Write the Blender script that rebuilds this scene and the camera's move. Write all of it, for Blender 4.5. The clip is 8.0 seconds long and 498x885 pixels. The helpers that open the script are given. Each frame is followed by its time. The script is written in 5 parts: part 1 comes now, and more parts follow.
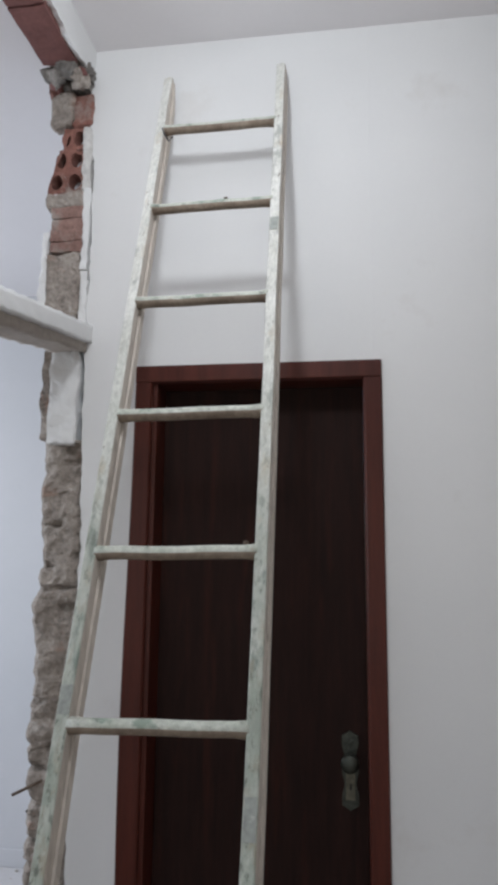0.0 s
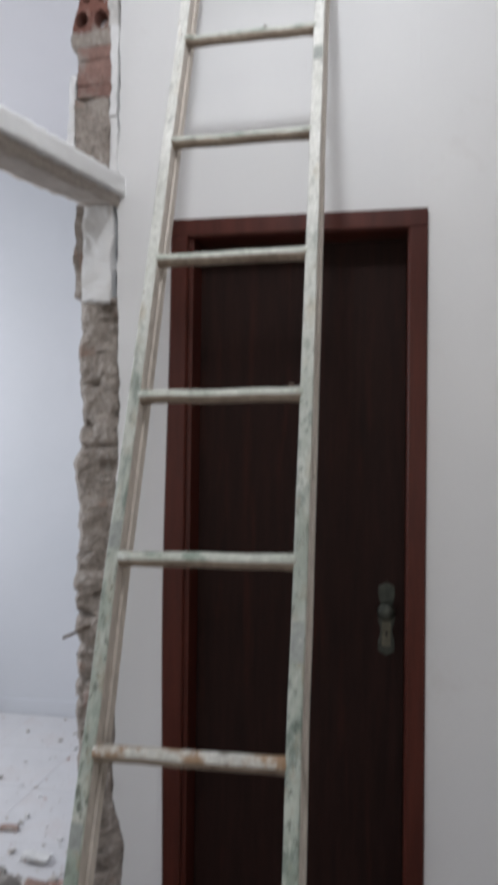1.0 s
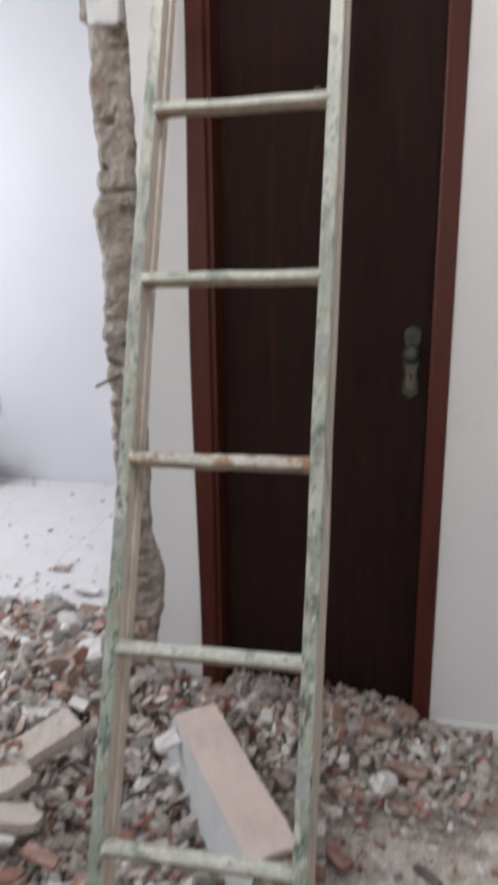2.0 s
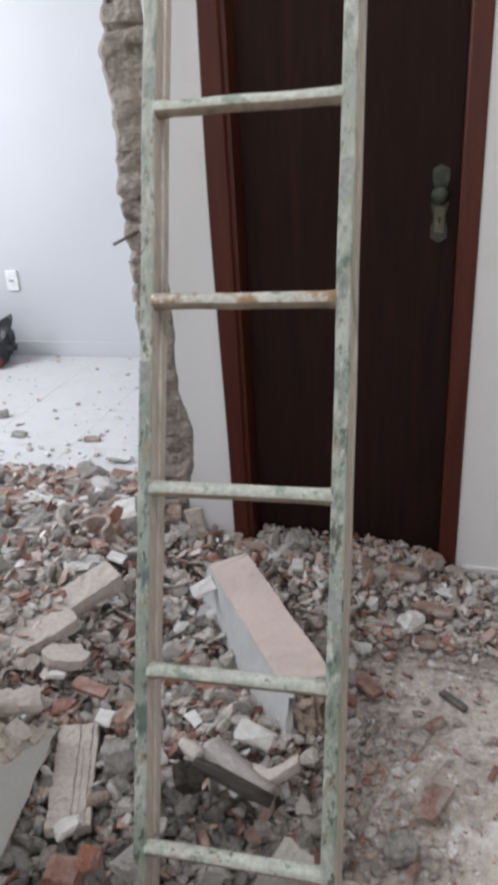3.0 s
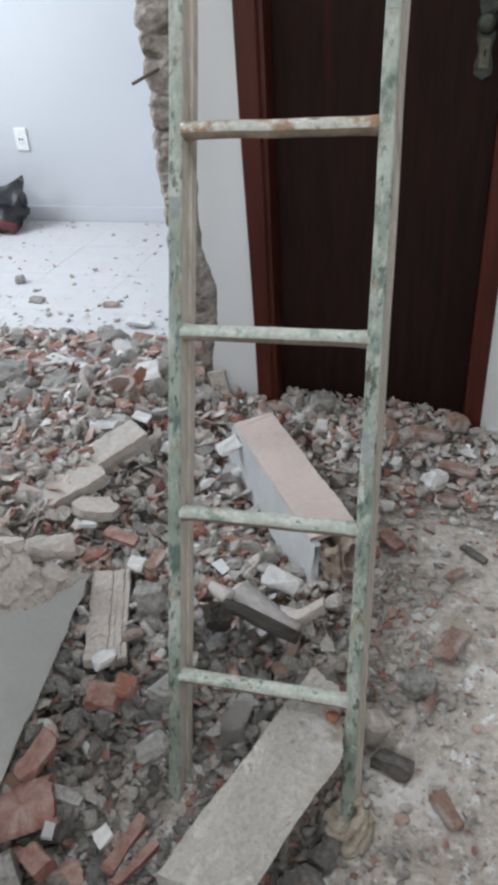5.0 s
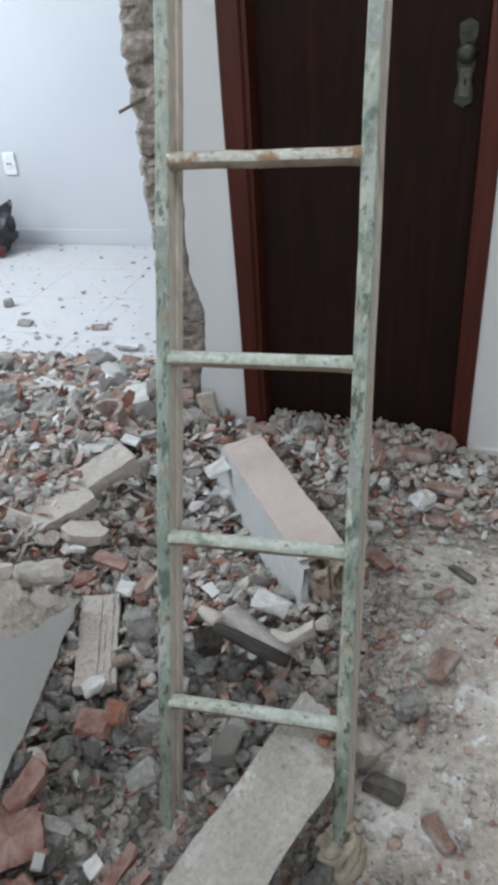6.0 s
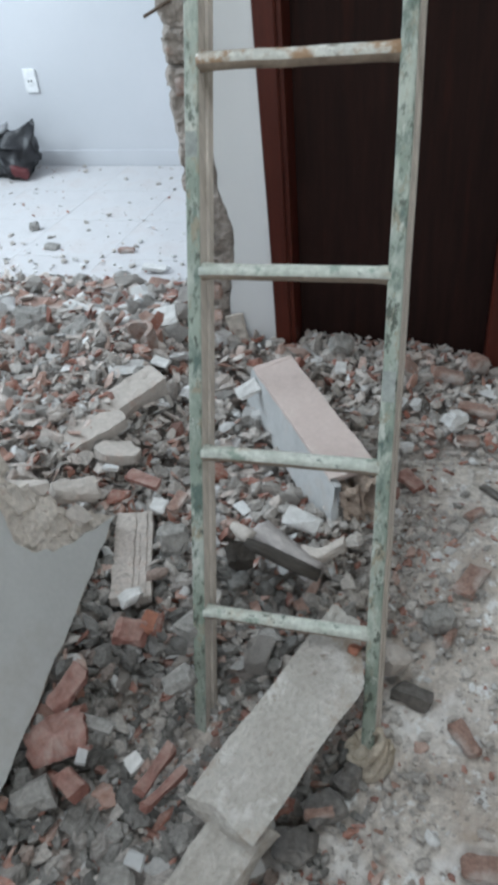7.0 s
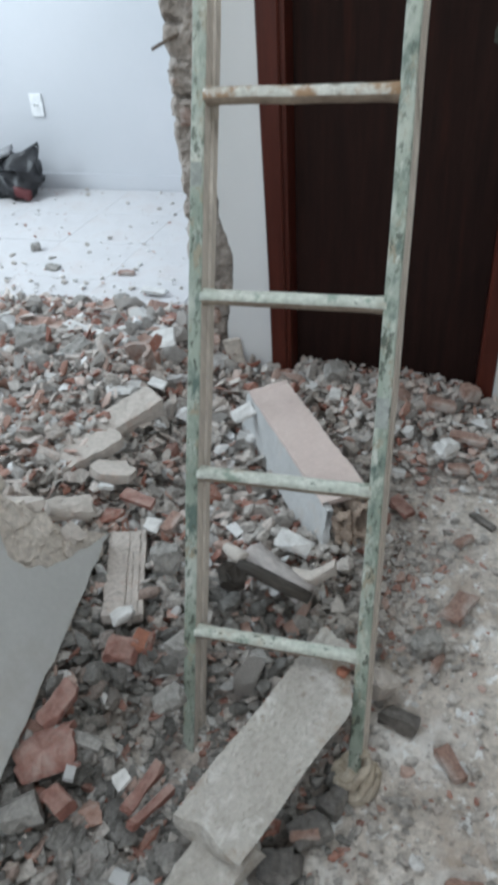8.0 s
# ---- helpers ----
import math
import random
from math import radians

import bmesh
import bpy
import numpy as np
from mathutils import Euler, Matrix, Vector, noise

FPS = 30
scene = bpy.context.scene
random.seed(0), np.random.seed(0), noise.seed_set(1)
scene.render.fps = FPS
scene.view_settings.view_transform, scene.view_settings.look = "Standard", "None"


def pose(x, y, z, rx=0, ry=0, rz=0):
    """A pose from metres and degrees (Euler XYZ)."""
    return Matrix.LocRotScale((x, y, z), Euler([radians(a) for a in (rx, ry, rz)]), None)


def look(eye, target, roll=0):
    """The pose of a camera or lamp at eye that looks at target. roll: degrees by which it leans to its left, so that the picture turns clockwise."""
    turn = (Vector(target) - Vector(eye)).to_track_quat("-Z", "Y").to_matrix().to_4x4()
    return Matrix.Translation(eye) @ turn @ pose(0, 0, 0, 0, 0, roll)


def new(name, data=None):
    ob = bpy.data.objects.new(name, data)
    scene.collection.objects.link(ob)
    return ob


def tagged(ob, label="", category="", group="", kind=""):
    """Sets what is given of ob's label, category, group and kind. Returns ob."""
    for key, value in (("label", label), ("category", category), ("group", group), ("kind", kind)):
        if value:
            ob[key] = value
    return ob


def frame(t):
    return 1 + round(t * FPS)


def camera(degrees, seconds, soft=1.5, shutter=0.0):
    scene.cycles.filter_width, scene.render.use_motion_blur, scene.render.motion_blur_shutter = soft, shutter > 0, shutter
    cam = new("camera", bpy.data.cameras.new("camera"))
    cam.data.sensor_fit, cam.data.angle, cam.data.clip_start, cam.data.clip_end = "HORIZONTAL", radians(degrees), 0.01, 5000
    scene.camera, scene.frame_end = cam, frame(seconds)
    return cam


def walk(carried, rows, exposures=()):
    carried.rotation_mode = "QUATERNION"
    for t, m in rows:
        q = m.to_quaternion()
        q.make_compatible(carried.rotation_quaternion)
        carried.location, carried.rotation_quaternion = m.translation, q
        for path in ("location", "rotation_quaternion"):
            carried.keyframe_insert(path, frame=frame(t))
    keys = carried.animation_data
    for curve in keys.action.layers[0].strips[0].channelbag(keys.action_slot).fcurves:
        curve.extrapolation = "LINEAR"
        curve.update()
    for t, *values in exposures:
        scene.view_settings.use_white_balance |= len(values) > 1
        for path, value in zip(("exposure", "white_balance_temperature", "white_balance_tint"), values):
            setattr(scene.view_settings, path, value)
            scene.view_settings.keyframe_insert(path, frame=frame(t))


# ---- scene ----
cam = camera(37.36, 8.0, soft=4.2, shutter=0.5)
PATH = [
    (0.0, pose(0.615, -1.959, 1.549, 99.60, -0.59, 8.39)),
    (0.5, pose(0.599, -1.949, 1.536, 98.07, -0.51, 8.91)),
    (1.0, pose(0.577, -1.934, 1.459, 91.18, -0.68, 10.43)),
    (1.5, pose(0.588, -1.938, 1.391, 84.30, -0.09, 10.88)),
    (2.0, pose(0.585, -1.949, 1.326, 75.47, 0.51, 12.42)),
    (2.2, pose(0.582, -1.955, 1.312, 71.97, 1.58, 12.75)),
    (3.3, pose(0.584, -1.965, 1.235, 63.93, 2.92, 14.08)),
    (3.5, pose(0.568, -1.967, 1.223, 61.52, 2.53, 14.18)),
    (4.0, pose(0.559, -1.972, 1.207, 58.98, 3.11, 14.27)),
    (4.2, pose(0.555, -1.985, 1.193, 57.29, 3.38, 14.67)),
    (5.3, pose(0.554, -1.985, 1.195, 57.22, 3.15, 14.70)),
    (5.5, pose(0.555, -1.982, 1.194, 57.56, 3.27, 14.65)),
    (6.0, pose(0.558, -1.985, 1.208, 58.59, 3.23, 13.74)),
    (6.5, pose(0.551, -1.991, 1.209, 57.59, 2.18, 13.93)),
    (7.0, pose(0.551, -2.001, 1.185, 53.34, 4.49, 15.41)),
    (7.5, pose(0.552, -2.006, 1.179, 52.53, 3.96, 15.81)),
    (8.0, pose(0.552, -2.024, 1.198, 55.22, 2.95, 15.76)),
]
EXPOSURES = [(0.0, -0.62, 6300, 10), (0.5, -0.64, 6300, 10), (1.0, -0.54, 6400, 11), (1.5, -0.34, 6600, 13), (2.0, -0.05, 6650, 13), (3.5, 0.03, 6350, 9), (5.5, 0.07, 6150, 5), (7.0, 0.06, 5950, 2), (8.0, 0.08, 6000, 2)]
walk(cam, PATH, EXPOSURES)

# ---- light ----
sky = bpy.data.worlds.new("sky")
scene.world = sky
sky.use_nodes = True
sn = sky.node_tree.nodes
st = sn.new("ShaderNodeTexSky")
st.sky_type, st.sun_disc, st.sun_elevation, st.sun_rotation = "NISHITA", False, radians(50), radians(200)
sky.node_tree.links.new(st.outputs[0], sn["Background"].inputs[0])
sn["Background"].inputs[1].default_value = 0.1


def area_lamp(name, eye, target, w, h, watts, color):
    data = bpy.data.lights.new(name, "AREA")
    data.shape, data.size, data.size_y, data.energy, data.color = "RECTANGLE", w, h, watts, color
    ob = new(name, data)
    ob.matrix_world = look(eye, target)
    return ob


# daylight through the window of the room beyond the broken wall, and from an unseen opening assumed behind
area_lamp("window_light_left", (-3.14, 0.2, 2.0), (0.0, 0.2, 0.9), 2.2, 1.3, 102, (0.90, 0.95, 1.0))
area_lamp("assumed_back_light", (0.0, -3.34, 1.6), (0.1, 0.0, 1.3), 2.6, 1.5, 19, (1.0, 0.975, 0.95))
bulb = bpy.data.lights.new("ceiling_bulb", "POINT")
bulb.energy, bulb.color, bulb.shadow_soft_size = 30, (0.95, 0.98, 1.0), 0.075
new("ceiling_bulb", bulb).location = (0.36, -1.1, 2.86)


# ---- materials ----
def surface(name, stops, scale=6.0, rough=0.8, bump=0.2, bump_scale=60.0, metal=0.0, pick="", spread=1.0,
            dust=None, stain=None, rough_var=0.1, steps=False, stretch=(1, 1, 1), grainy=0.16, spec=0.4, low_tones=None):
    """A weathered surface: a ramp of colours over broad noise (or drawn by island or object), fine grain, stains, tones
    that strengthen downwards and relief.
    """
    m = bpy.data.materials.new(name)
    m.use_nodes = True
    n, l = m.node_tree.nodes, m.node_tree.links
    bsdf = n["Principled BSDF"]
    co = n.new("ShaderNodeTexCoord")
    mp = n.new("ShaderNodeMapping")
    mp.inputs["Scale"].default_value = stretch
    l.new(co.outputs["Object"], mp.inputs["Vector"])

    def noise_at(s, detail=5.0, rg=0.6):
        t = n.new("ShaderNodeTexNoise")
        t.inputs["Scale"].default_value, t.inputs["Detail"].default_value, t.inputs["Roughness"].default_value = s, detail, rg
        l.new(mp.outputs[0], t.inputs["Vector"])
        return t.outputs["Fac"]

    def mixed(fac, a, b):
        x = n.new("ShaderNodeMix")
        x.data_type = "RGBA"
        for value, socket in ((fac, 0), (a, 6), (b, 7)):
            if isinstance(value, (tuple, float)):
                x.inputs[socket].default_value = value if socket == 0 else (*value[:3], 1)
            else:
                l.new(value, x.inputs[socket])
        return x.outputs[2]

    def ramp_of(fac, pts, const=False):
        r = n.new("ShaderNodeValToRGB")
        r.color_ramp.interpolation = "CONSTANT" if const else "LINEAR"
        while len(r.color_ramp.elements) < len(pts):
            r.color_ramp.elements.new(0.5)
        for e, (p, c) in zip(r.color_ramp.elements, pts):
            e.position, e.color = p, (*c, 1)
        l.new(fac, r.inputs[0])
        return r.outputs[0]

    def scaled(fac, lo, hi):
        r = n.new("ShaderNodeMapRange")
        r.inputs[1].default_value, r.inputs[2].default_value = lo, hi
        l.new(fac, r.inputs[0])
        return r.outputs[0]

    broad = noise_at(scale)
    if pick == "island":
        fac = n.new("ShaderNodeNewGeometry").outputs["Random Per Island"]
    elif pick == "object":
        fac = n.new("ShaderNodeObjectInfo").outputs["Random"]
    else:
        fac = scaled(broad, 0.5 - 0.25 / spread, 0.5 + 0.25 / spread)
    color = ramp_of(fac, stops, steps)
    grain = noise_at(bump_scale)
    dark = n.new("ShaderNodeMix")
    dark.data_type, dark.blend_type = "RGBA", "MULTIPLY"
    dark.inputs[0].default_value = 1.0
    l.new(color, dark.inputs[6])
    l.new(ramp_of(scaled(grain, 0.3, 0.7), [(0.0, (1 - grainy,) * 3), (1.0, (1 + grainy * 0.7,) * 3)]), dark.inputs[7])
    color = dark.outputs[2]
    if stain:
        for col, s, lo, hi in stain:
            color = mixed(scaled(noise_at(s, 6.0, 0.65), lo, hi), color, col)
    if low_tones:
        top, full, layers = low_tones
        pos = n.new("ShaderNodeSeparateXYZ")
        l.new(co.outputs["Object"], pos.inputs[0])
        reach = scaled(pos.outputs["Z"], top, full)
        for col, s, lo, hi in layers:
            k = n.new("ShaderNodeMath")
            k.operation = "MULTIPLY"
            l.new(reach, k.inputs[0])
            l.new(scaled(noise_at(s, 6.0, 0.65), lo, hi), k.inputs[1])
            color = mixed(k.outputs[0], color, col)
    if dust:
        col, amount = dust
        up = n.new("ShaderNodeSeparateXYZ")
        l.new(n.new("ShaderNodeNewGeometry").outputs["Normal"], up.inputs[0])
        k = n.new("ShaderNodeMath")
        k.operation = "MULTIPLY"
        l.new(scaled(up.outputs["Z"], 0.2, 1.0), k.inputs[0])
        k2 = n.new("ShaderNodeMath")
        k2.operation = "MULTIPLY"
        k2.inputs[1].default_value = amount
        l.new(scaled(noise_at(scale * 2.3), 0.3, 0.65), k.inputs[1])
        l.new(k.outputs[0], k2.inputs[0])
        color = mixed(k2.outputs[0], color, col)
    l.new(color, bsdf.inputs["Base Color"])
    rr = n.new("ShaderNodeMapRange")
    rr.inputs[3].default_value, rr.inputs[4].default_value = max(rough - rough_var, 0.05), min(rough + rough_var, 1)
    l.new(broad, rr.inputs[0])
    l.new(rr.outputs[0], bsdf.inputs["Roughness"])
    bsdf.inputs["Metallic"].default_value = metal
    bsdf.inputs["Specular IOR Level"].default_value = spec
    bp = n.new("ShaderNodeBump")
    bp.inputs["Strength"].default_value, bp.inputs["Distance"].default_value = bump, 0.01
    l.new(grain, bp.inputs["Height"])
    l.new(bp.outputs[0], bsdf.inputs["Normal"])
    return m


WALL = surface("white_wall_paint", [(0.0, (0.74, 0.745, 0.75)), (1.0, (0.80, 0.80, 0.80))], 1.6, 0.62, 0.04, 90, grainy=0.008,
               stain=[((0.66, 0.64, 0.62), 3.0, 0.60, 0.85)])
CEILING = surface("ceiling_paint", [(0.0, (0.78, 0.76, 0.775)), (1.0, (0.83, 0.81, 0.825))], 1.3, 0.8, 0.04, 60, grainy=0.008)
FARPAINT = surface("pale_wall_paint", [(0.0, (0.53, 0.54, 0.565)), (1.0, (0.585, 0.585, 0.61))], 1.2, 0.6, 0.03, 80, grainy=0.008)
FLOORC = surface("dusty_screed", [(0.0, (0.46, 0.405, 0.355)), (0.5, (0.57, 0.515, 0.46)), (1.0, (0.67, 0.62, 0.57))], 5.0, 0.95, 0.8, 70, grainy=0.3,
                 stain=[((0.46, 0.385, 0.32), 7.0, 0.56, 0.72), ((0.74, 0.715, 0.69), 6.0, 0.54, 0.70), ((0.76, 0.75, 0.735), 26.0, 0.57, 0.63), ((0.34, 0.30, 0.27), 34.0, 0.62, 0.68), ((0.26, 0.235, 0.215), 90.0, 0.62, 0.68)])
TILE = surface("white_floor_tile", [(0.0, (0.53, 0.515, 0.52)), (1.0, (0.62, 0.61, 0.615))], 4.0, 0.8, 0.08, 80, grainy=0.03, spec=0.25,
               stain=[((0.52, 0.475, 0.465), 4.0, 0.52, 0.72), ((0.45, 0.405, 0.39), 22.0, 0.60, 0.72)])
GROUT = surface("tile_grout", [(0.0, (0.48, 0.465, 0.46)), (1.0, (0.54, 0.525, 0.52))], 8.0, 0.95, 0.2, 80)
DARKWOOD = surface("dark_stained_wood", [(0.0, (0.0155, 0.0086, 0.0075)), (1.0, (0.033, 0.0155, 0.0128))], 5.0, 0.6, 0.06, 60, spec=0.09,
                   stretch=(9, 9, 0.7), stain=[((0.050, 0.017, 0.012), 3.0, 0.58, 0.80)])
REDWOOD = surface("red_brown_varnished_wood", [(0.0, (0.048, 0.0100, 0.0066)), (1.0, (0.098, 0.0225, 0.0135))], 4.0, 0.42, 0.06, 70, spec=0.25,
                  stretch=(8, 8, 0.6), stain=[((0.05, 0.012, 0.008), 3.0, 0.58, 0.80)])
# Worn paint; its blotches turn darker, greener and browner towards the floor.
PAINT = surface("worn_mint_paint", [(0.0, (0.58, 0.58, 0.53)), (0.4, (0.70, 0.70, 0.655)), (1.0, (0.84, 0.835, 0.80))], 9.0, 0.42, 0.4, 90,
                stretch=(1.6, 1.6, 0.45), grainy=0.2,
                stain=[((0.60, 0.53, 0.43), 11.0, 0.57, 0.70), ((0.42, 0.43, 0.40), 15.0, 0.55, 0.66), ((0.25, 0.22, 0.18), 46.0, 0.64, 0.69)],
                low_tones=(2.2, 0.7, [((0.345, 0.39, 0.325), 7.0, 0.25, 0.52), ((0.25, 0.30, 0.245), 12.0, 0.43, 0.58), ((0.51, 0.545, 0.475), 21.0, 0.52, 0.62),
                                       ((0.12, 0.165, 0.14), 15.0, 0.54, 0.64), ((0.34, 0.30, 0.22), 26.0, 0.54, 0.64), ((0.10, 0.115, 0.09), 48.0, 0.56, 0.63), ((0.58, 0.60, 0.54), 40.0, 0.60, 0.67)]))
RUNG = surface("pale_mint_rung_paint", [(0.0, (0.44, 0.48, 0.41)), (0.5, (0.57, 0.595, 0.53)), (1.0, (0.70, 0.71, 0.65))], 18.0, 0.42, 0.4, 90, grainy=0.22,
               stain=[((0.30, 0.36, 0.30), 26.0, 0.56, 0.64), ((0.50, 0.44, 0.34), 22.0, 0.60, 0.70), ((0.16, 0.19, 0.16), 44.0, 0.61, 0.67)])
# Brown lower edge of the rungs, with underside shade put into the colour.
UNDERSHADE = surface("brown_shaded_rung_underside", [(0.0, (0.16, 0.115, 0.085)), (1.0, (0.34, 0.28, 0.22))], 16.0, 0.7, 0.3, 90, grainy=0.2)
PAINTR = surface("rusty_rung_paint", [(0.0, (0.46, 0.46, 0.41)), (1.0, (0.74, 0.73, 0.68))], 9.0, 0.5, 0.35, 90, grainy=0.2,
                 stain=[((0.34, 0.22, 0.13), 14.0, 0.48, 0.57), ((0.78, 0.77, 0.72), 26.0, 0.58, 0.65), ((0.17, 0.15, 0.12), 30.0, 0.62, 0.68)])
PRIMER = surface("bare_beige_side", [(0.0, (0.50, 0.44, 0.385)), (1.0, (0.70, 0.64, 0.57))], 8.0, 0.6, 0.2, 80,
                 stretch=(1, 1, 0.3), stain=[((0.34, 0.30, 0.25), 14.0, 0.58, 0.70)])
MORTAR = surface("old_mortar", [(0.0, (0.23, 0.195, 0.17)), (0.5, (0.36, 0.315, 0.28)), (1.0, (0.47, 0.42, 0.38))], 12.0, 0.95, 0.9, 80, grainy=0.3,
                 stain=[((0.38, 0.22, 0.165), 9.0, 0.60, 0.74), ((0.14, 0.125, 0.115), 17.0, 0.62, 0.74), ((0.56, 0.53, 0.50), 14.0, 0.62, 0.72)])
LOOSEBRICK = surface("dusty_clay_brick", [(0.0, (0.25, 0.15, 0.12)), (1.0, (0.37, 0.23, 0.18))], 14.0, 0.95, 0.7, 120, grainy=0.3,
                     stain=[((0.46, 0.41, 0.38), 10.0, 0.46, 0.62)], dust=((0.50, 0.40, 0.35), 0.35))
BRICK = surface("red_clay_brick", [(0.0, (0.19, 0.085, 0.068)), (1.0, (0.32, 0.15, 0.12))], 14.0, 0.92, 0.5, 90, grainy=0.25,
                stain=[((0.36, 0.30, 0.27), 10.0, 0.56, 0.70)], dust=((0.46, 0.36, 0.315), 0.6))
PLASTER = surface("broken_white_plaster", [(0.0, (0.56, 0.545, 0.525)), (1.0, (0.72, 0.71, 0.695))], 8.0, 0.9, 0.4, 60,
                  stain=[((0.48, 0.44, 0.41), 12.0, 0.56, 0.72)])
PINKPL = surface("pinkish_plaster", [(0.0, (0.52, 0.425, 0.39)), (1.0, (0.60, 0.50, 0.46))], 6.0, 0.9, 0.2, 90, grainy=0.06,
                 stain=[((0.60, 0.54, 0.49), 6.0, 0.54, 0.76)])
SLABFACE = surface("dusty_grey_plaster", [(0.0, (0.42, 0.42, 0.405)), (1.0, (0.50, 0.50, 0.485))], 3.0, 0.85, 0.1, 90, grainy=0.04,
                   stain=[((0.40, 0.375, 0.34), 5.0, 0.56, 0.78)])
CLAYPL = surface("beige_clay", [(0.0, (0.44, 0.395, 0.355)), (1.0, (0.56, 0.505, 0.46))], 9.0, 0.95, 0.35, 70, grainy=0.13,
                 stain=[((0.44, 0.30, 0.24), 8.0, 0.58, 0.74)])
CONCRETE = surface("dusty_concrete", [(0.0, (0.37, 0.34, 0.30)), (0.5, (0.44, 0.41, 0.37)), (1.0, (0.50, 0.47, 0.43))], 9.0, 0.95, 0.7, 110, grainy=0.16,
                   stain=[((0.56, 0.535, 0.50), 13.0, 0.57, 0.66), ((0.33, 0.27, 0.215), 10.0, 0.58, 0.70), ((0.30, 0.26, 0.22), 30.0, 0.63, 0.70)])
BED = surface("rubble_dust", [(0.0, (0.38, 0.335, 0.30)), (1.0, (0.55, 0.50, 0.455))], 16.0, 1.0, 1.0, 90, grainy=0.35,
              stain=[((0.44, 0.32, 0.27), 14.0, 0.60, 0.74), ((0.62, 0.60, 0.57), 30.0, 0.58, 0.66)])
def fragment_paints(pick):
    return {
        "mortar": surface("mortar_fragment", [(0.0, (0.31, 0.29, 0.27)), (0.2, (0.39, 0.365, 0.34)), (0.5, (0.48, 0.44, 0.405)), (0.8, (0.55, 0.505, 0.465)), (0.92, (0.62, 0.575, 0.53)), (1.0, (0.49, 0.39, 0.335))],
                          26.0, 0.97, 0.9, 130, pick=pick, grainy=0.34, stain=[((0.58, 0.535, 0.495), 22.0, 0.55, 0.66), ((0.38, 0.27, 0.22), 18.0, 0.64, 0.74)], dust=((0.62, 0.575, 0.53), 0.4)),
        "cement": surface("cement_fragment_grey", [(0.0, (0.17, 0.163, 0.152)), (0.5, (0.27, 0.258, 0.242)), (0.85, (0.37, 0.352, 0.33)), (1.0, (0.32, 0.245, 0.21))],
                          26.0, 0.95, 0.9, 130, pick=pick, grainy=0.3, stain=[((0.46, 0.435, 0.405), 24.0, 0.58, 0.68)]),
        "dusty": surface("dusty_plaster_fragment", [(0.0, (0.50, 0.44, 0.40)), (0.5, (0.60, 0.53, 0.485)), (0.85, (0.68, 0.625, 0.58)), (1.0, (0.56, 0.42, 0.365))],
                         26.0, 0.97, 0.7, 130, pick=pick, grainy=0.25, stain=[((0.70, 0.655, 0.615), 22.0, 0.55, 0.66)], dust=((0.68, 0.62, 0.57), 0.4)),
        "brick": surface("brick_fragment_clay", [(0.0, (0.20, 0.075, 0.055)), (0.45, (0.36, 0.145, 0.10)), (0.75, (0.39, 0.225, 0.175)), (1.0, (0.53, 0.39, 0.335))],
                         26.0, 0.95, 0.6, 130, pick=pick, grainy=0.25, stain=[((0.50, 0.45, 0.41), 24.0, 0.57, 0.70)], dust=((0.58, 0.48, 0.43), 0.45)),
        "plaster": surface("plaster_fragment_white", [(0.0, (0.54, 0.53, 0.515)), (0.6, (0.66, 0.65, 0.64)), (0.9, (0.74, 0.735, 0.73)), (1.0, (0.80, 0.80, 0.80))],
                           26.0, 0.93, 0.4, 130, pick=pick, grainy=0.18, stain=[((0.52, 0.49, 0.46), 26.0, 0.59, 0.71)], dust=((0.64, 0.61, 0.58), 0.3)),
    }


FRAG, FRAG_ONE = fragment_paints("island"), fragment_paints("object")
DARKST = surface("dark_grey_clay", [(0.0, (0.06, 0.054, 0.048)), (1.0, (0.15, 0.132, 0.115))], 14.0, 0.9, 0.7, 80, grainy=0.3,
                 dust=((0.34, 0.32, 0.305), 0.5))
BRASS = surface("tarnished_brass", [(0.0, (0.028, 0.032, 0.027)), (1.0, (0.10, 0.105, 0.088))], 50.0, 0.40, 0.3, 120, metal=0.7)
PLATE = surface("ivory_inner_plate", [(0.0, (0.09, 0.086, 0.064)), (1.0, (0.20, 0.185, 0.135))], 30.0, 0.45, 0.1, 120, metal=0.4)
IRON = surface("rusty_iron", [(0.0, (0.10, 0.075, 0.06)), (1.0, (0.24, 0.18, 0.14))], 60.0, 0.85, 0.8, 160, metal=0.3)
CLOTH = surface("dirty_beige_cloth", [(0.0, (0.36, 0.29, 0.21)), (0.5, (0.52, 0.45, 0.36)), (1.0, (0.64, 0.58, 0.49))], 26.0, 0.95, 0.6, 140)
BAGBLACK = surface("black_plastic", [(0.0, (0.012, 0.012, 0.014)), (1.0, (0.03, 0.03, 0.034))], 12.0, 0.35, 0.5, 40)
BAGGREY = surface("grey_plastic", [(0.0, (0.20, 0.20, 0.21)), (1.0, (0.36, 0.36, 0.37))], 12.0, 0.4, 0.5, 40)
BAGRED = surface("dull_red_plastic", [(0.0, (0.08, 0.015, 0.02)), (1.0, (0.13, 0.035, 0.035))], 12.0, 0.4, 0.3, 40)
SWITCH = surface("white_plastic", [(0.0, (0.78, 0.78, 0.79)), (1.0, (0.82, 0.82, 0.82))], 10.0, 0.35, 0.02, 40)
BLACK = surface("hole_dark", [(0.0, (0.01, 0.01, 0.01)), (1.0, (0.02, 0.02, 0.02))], 10.0, 0.8, 0.02, 40)

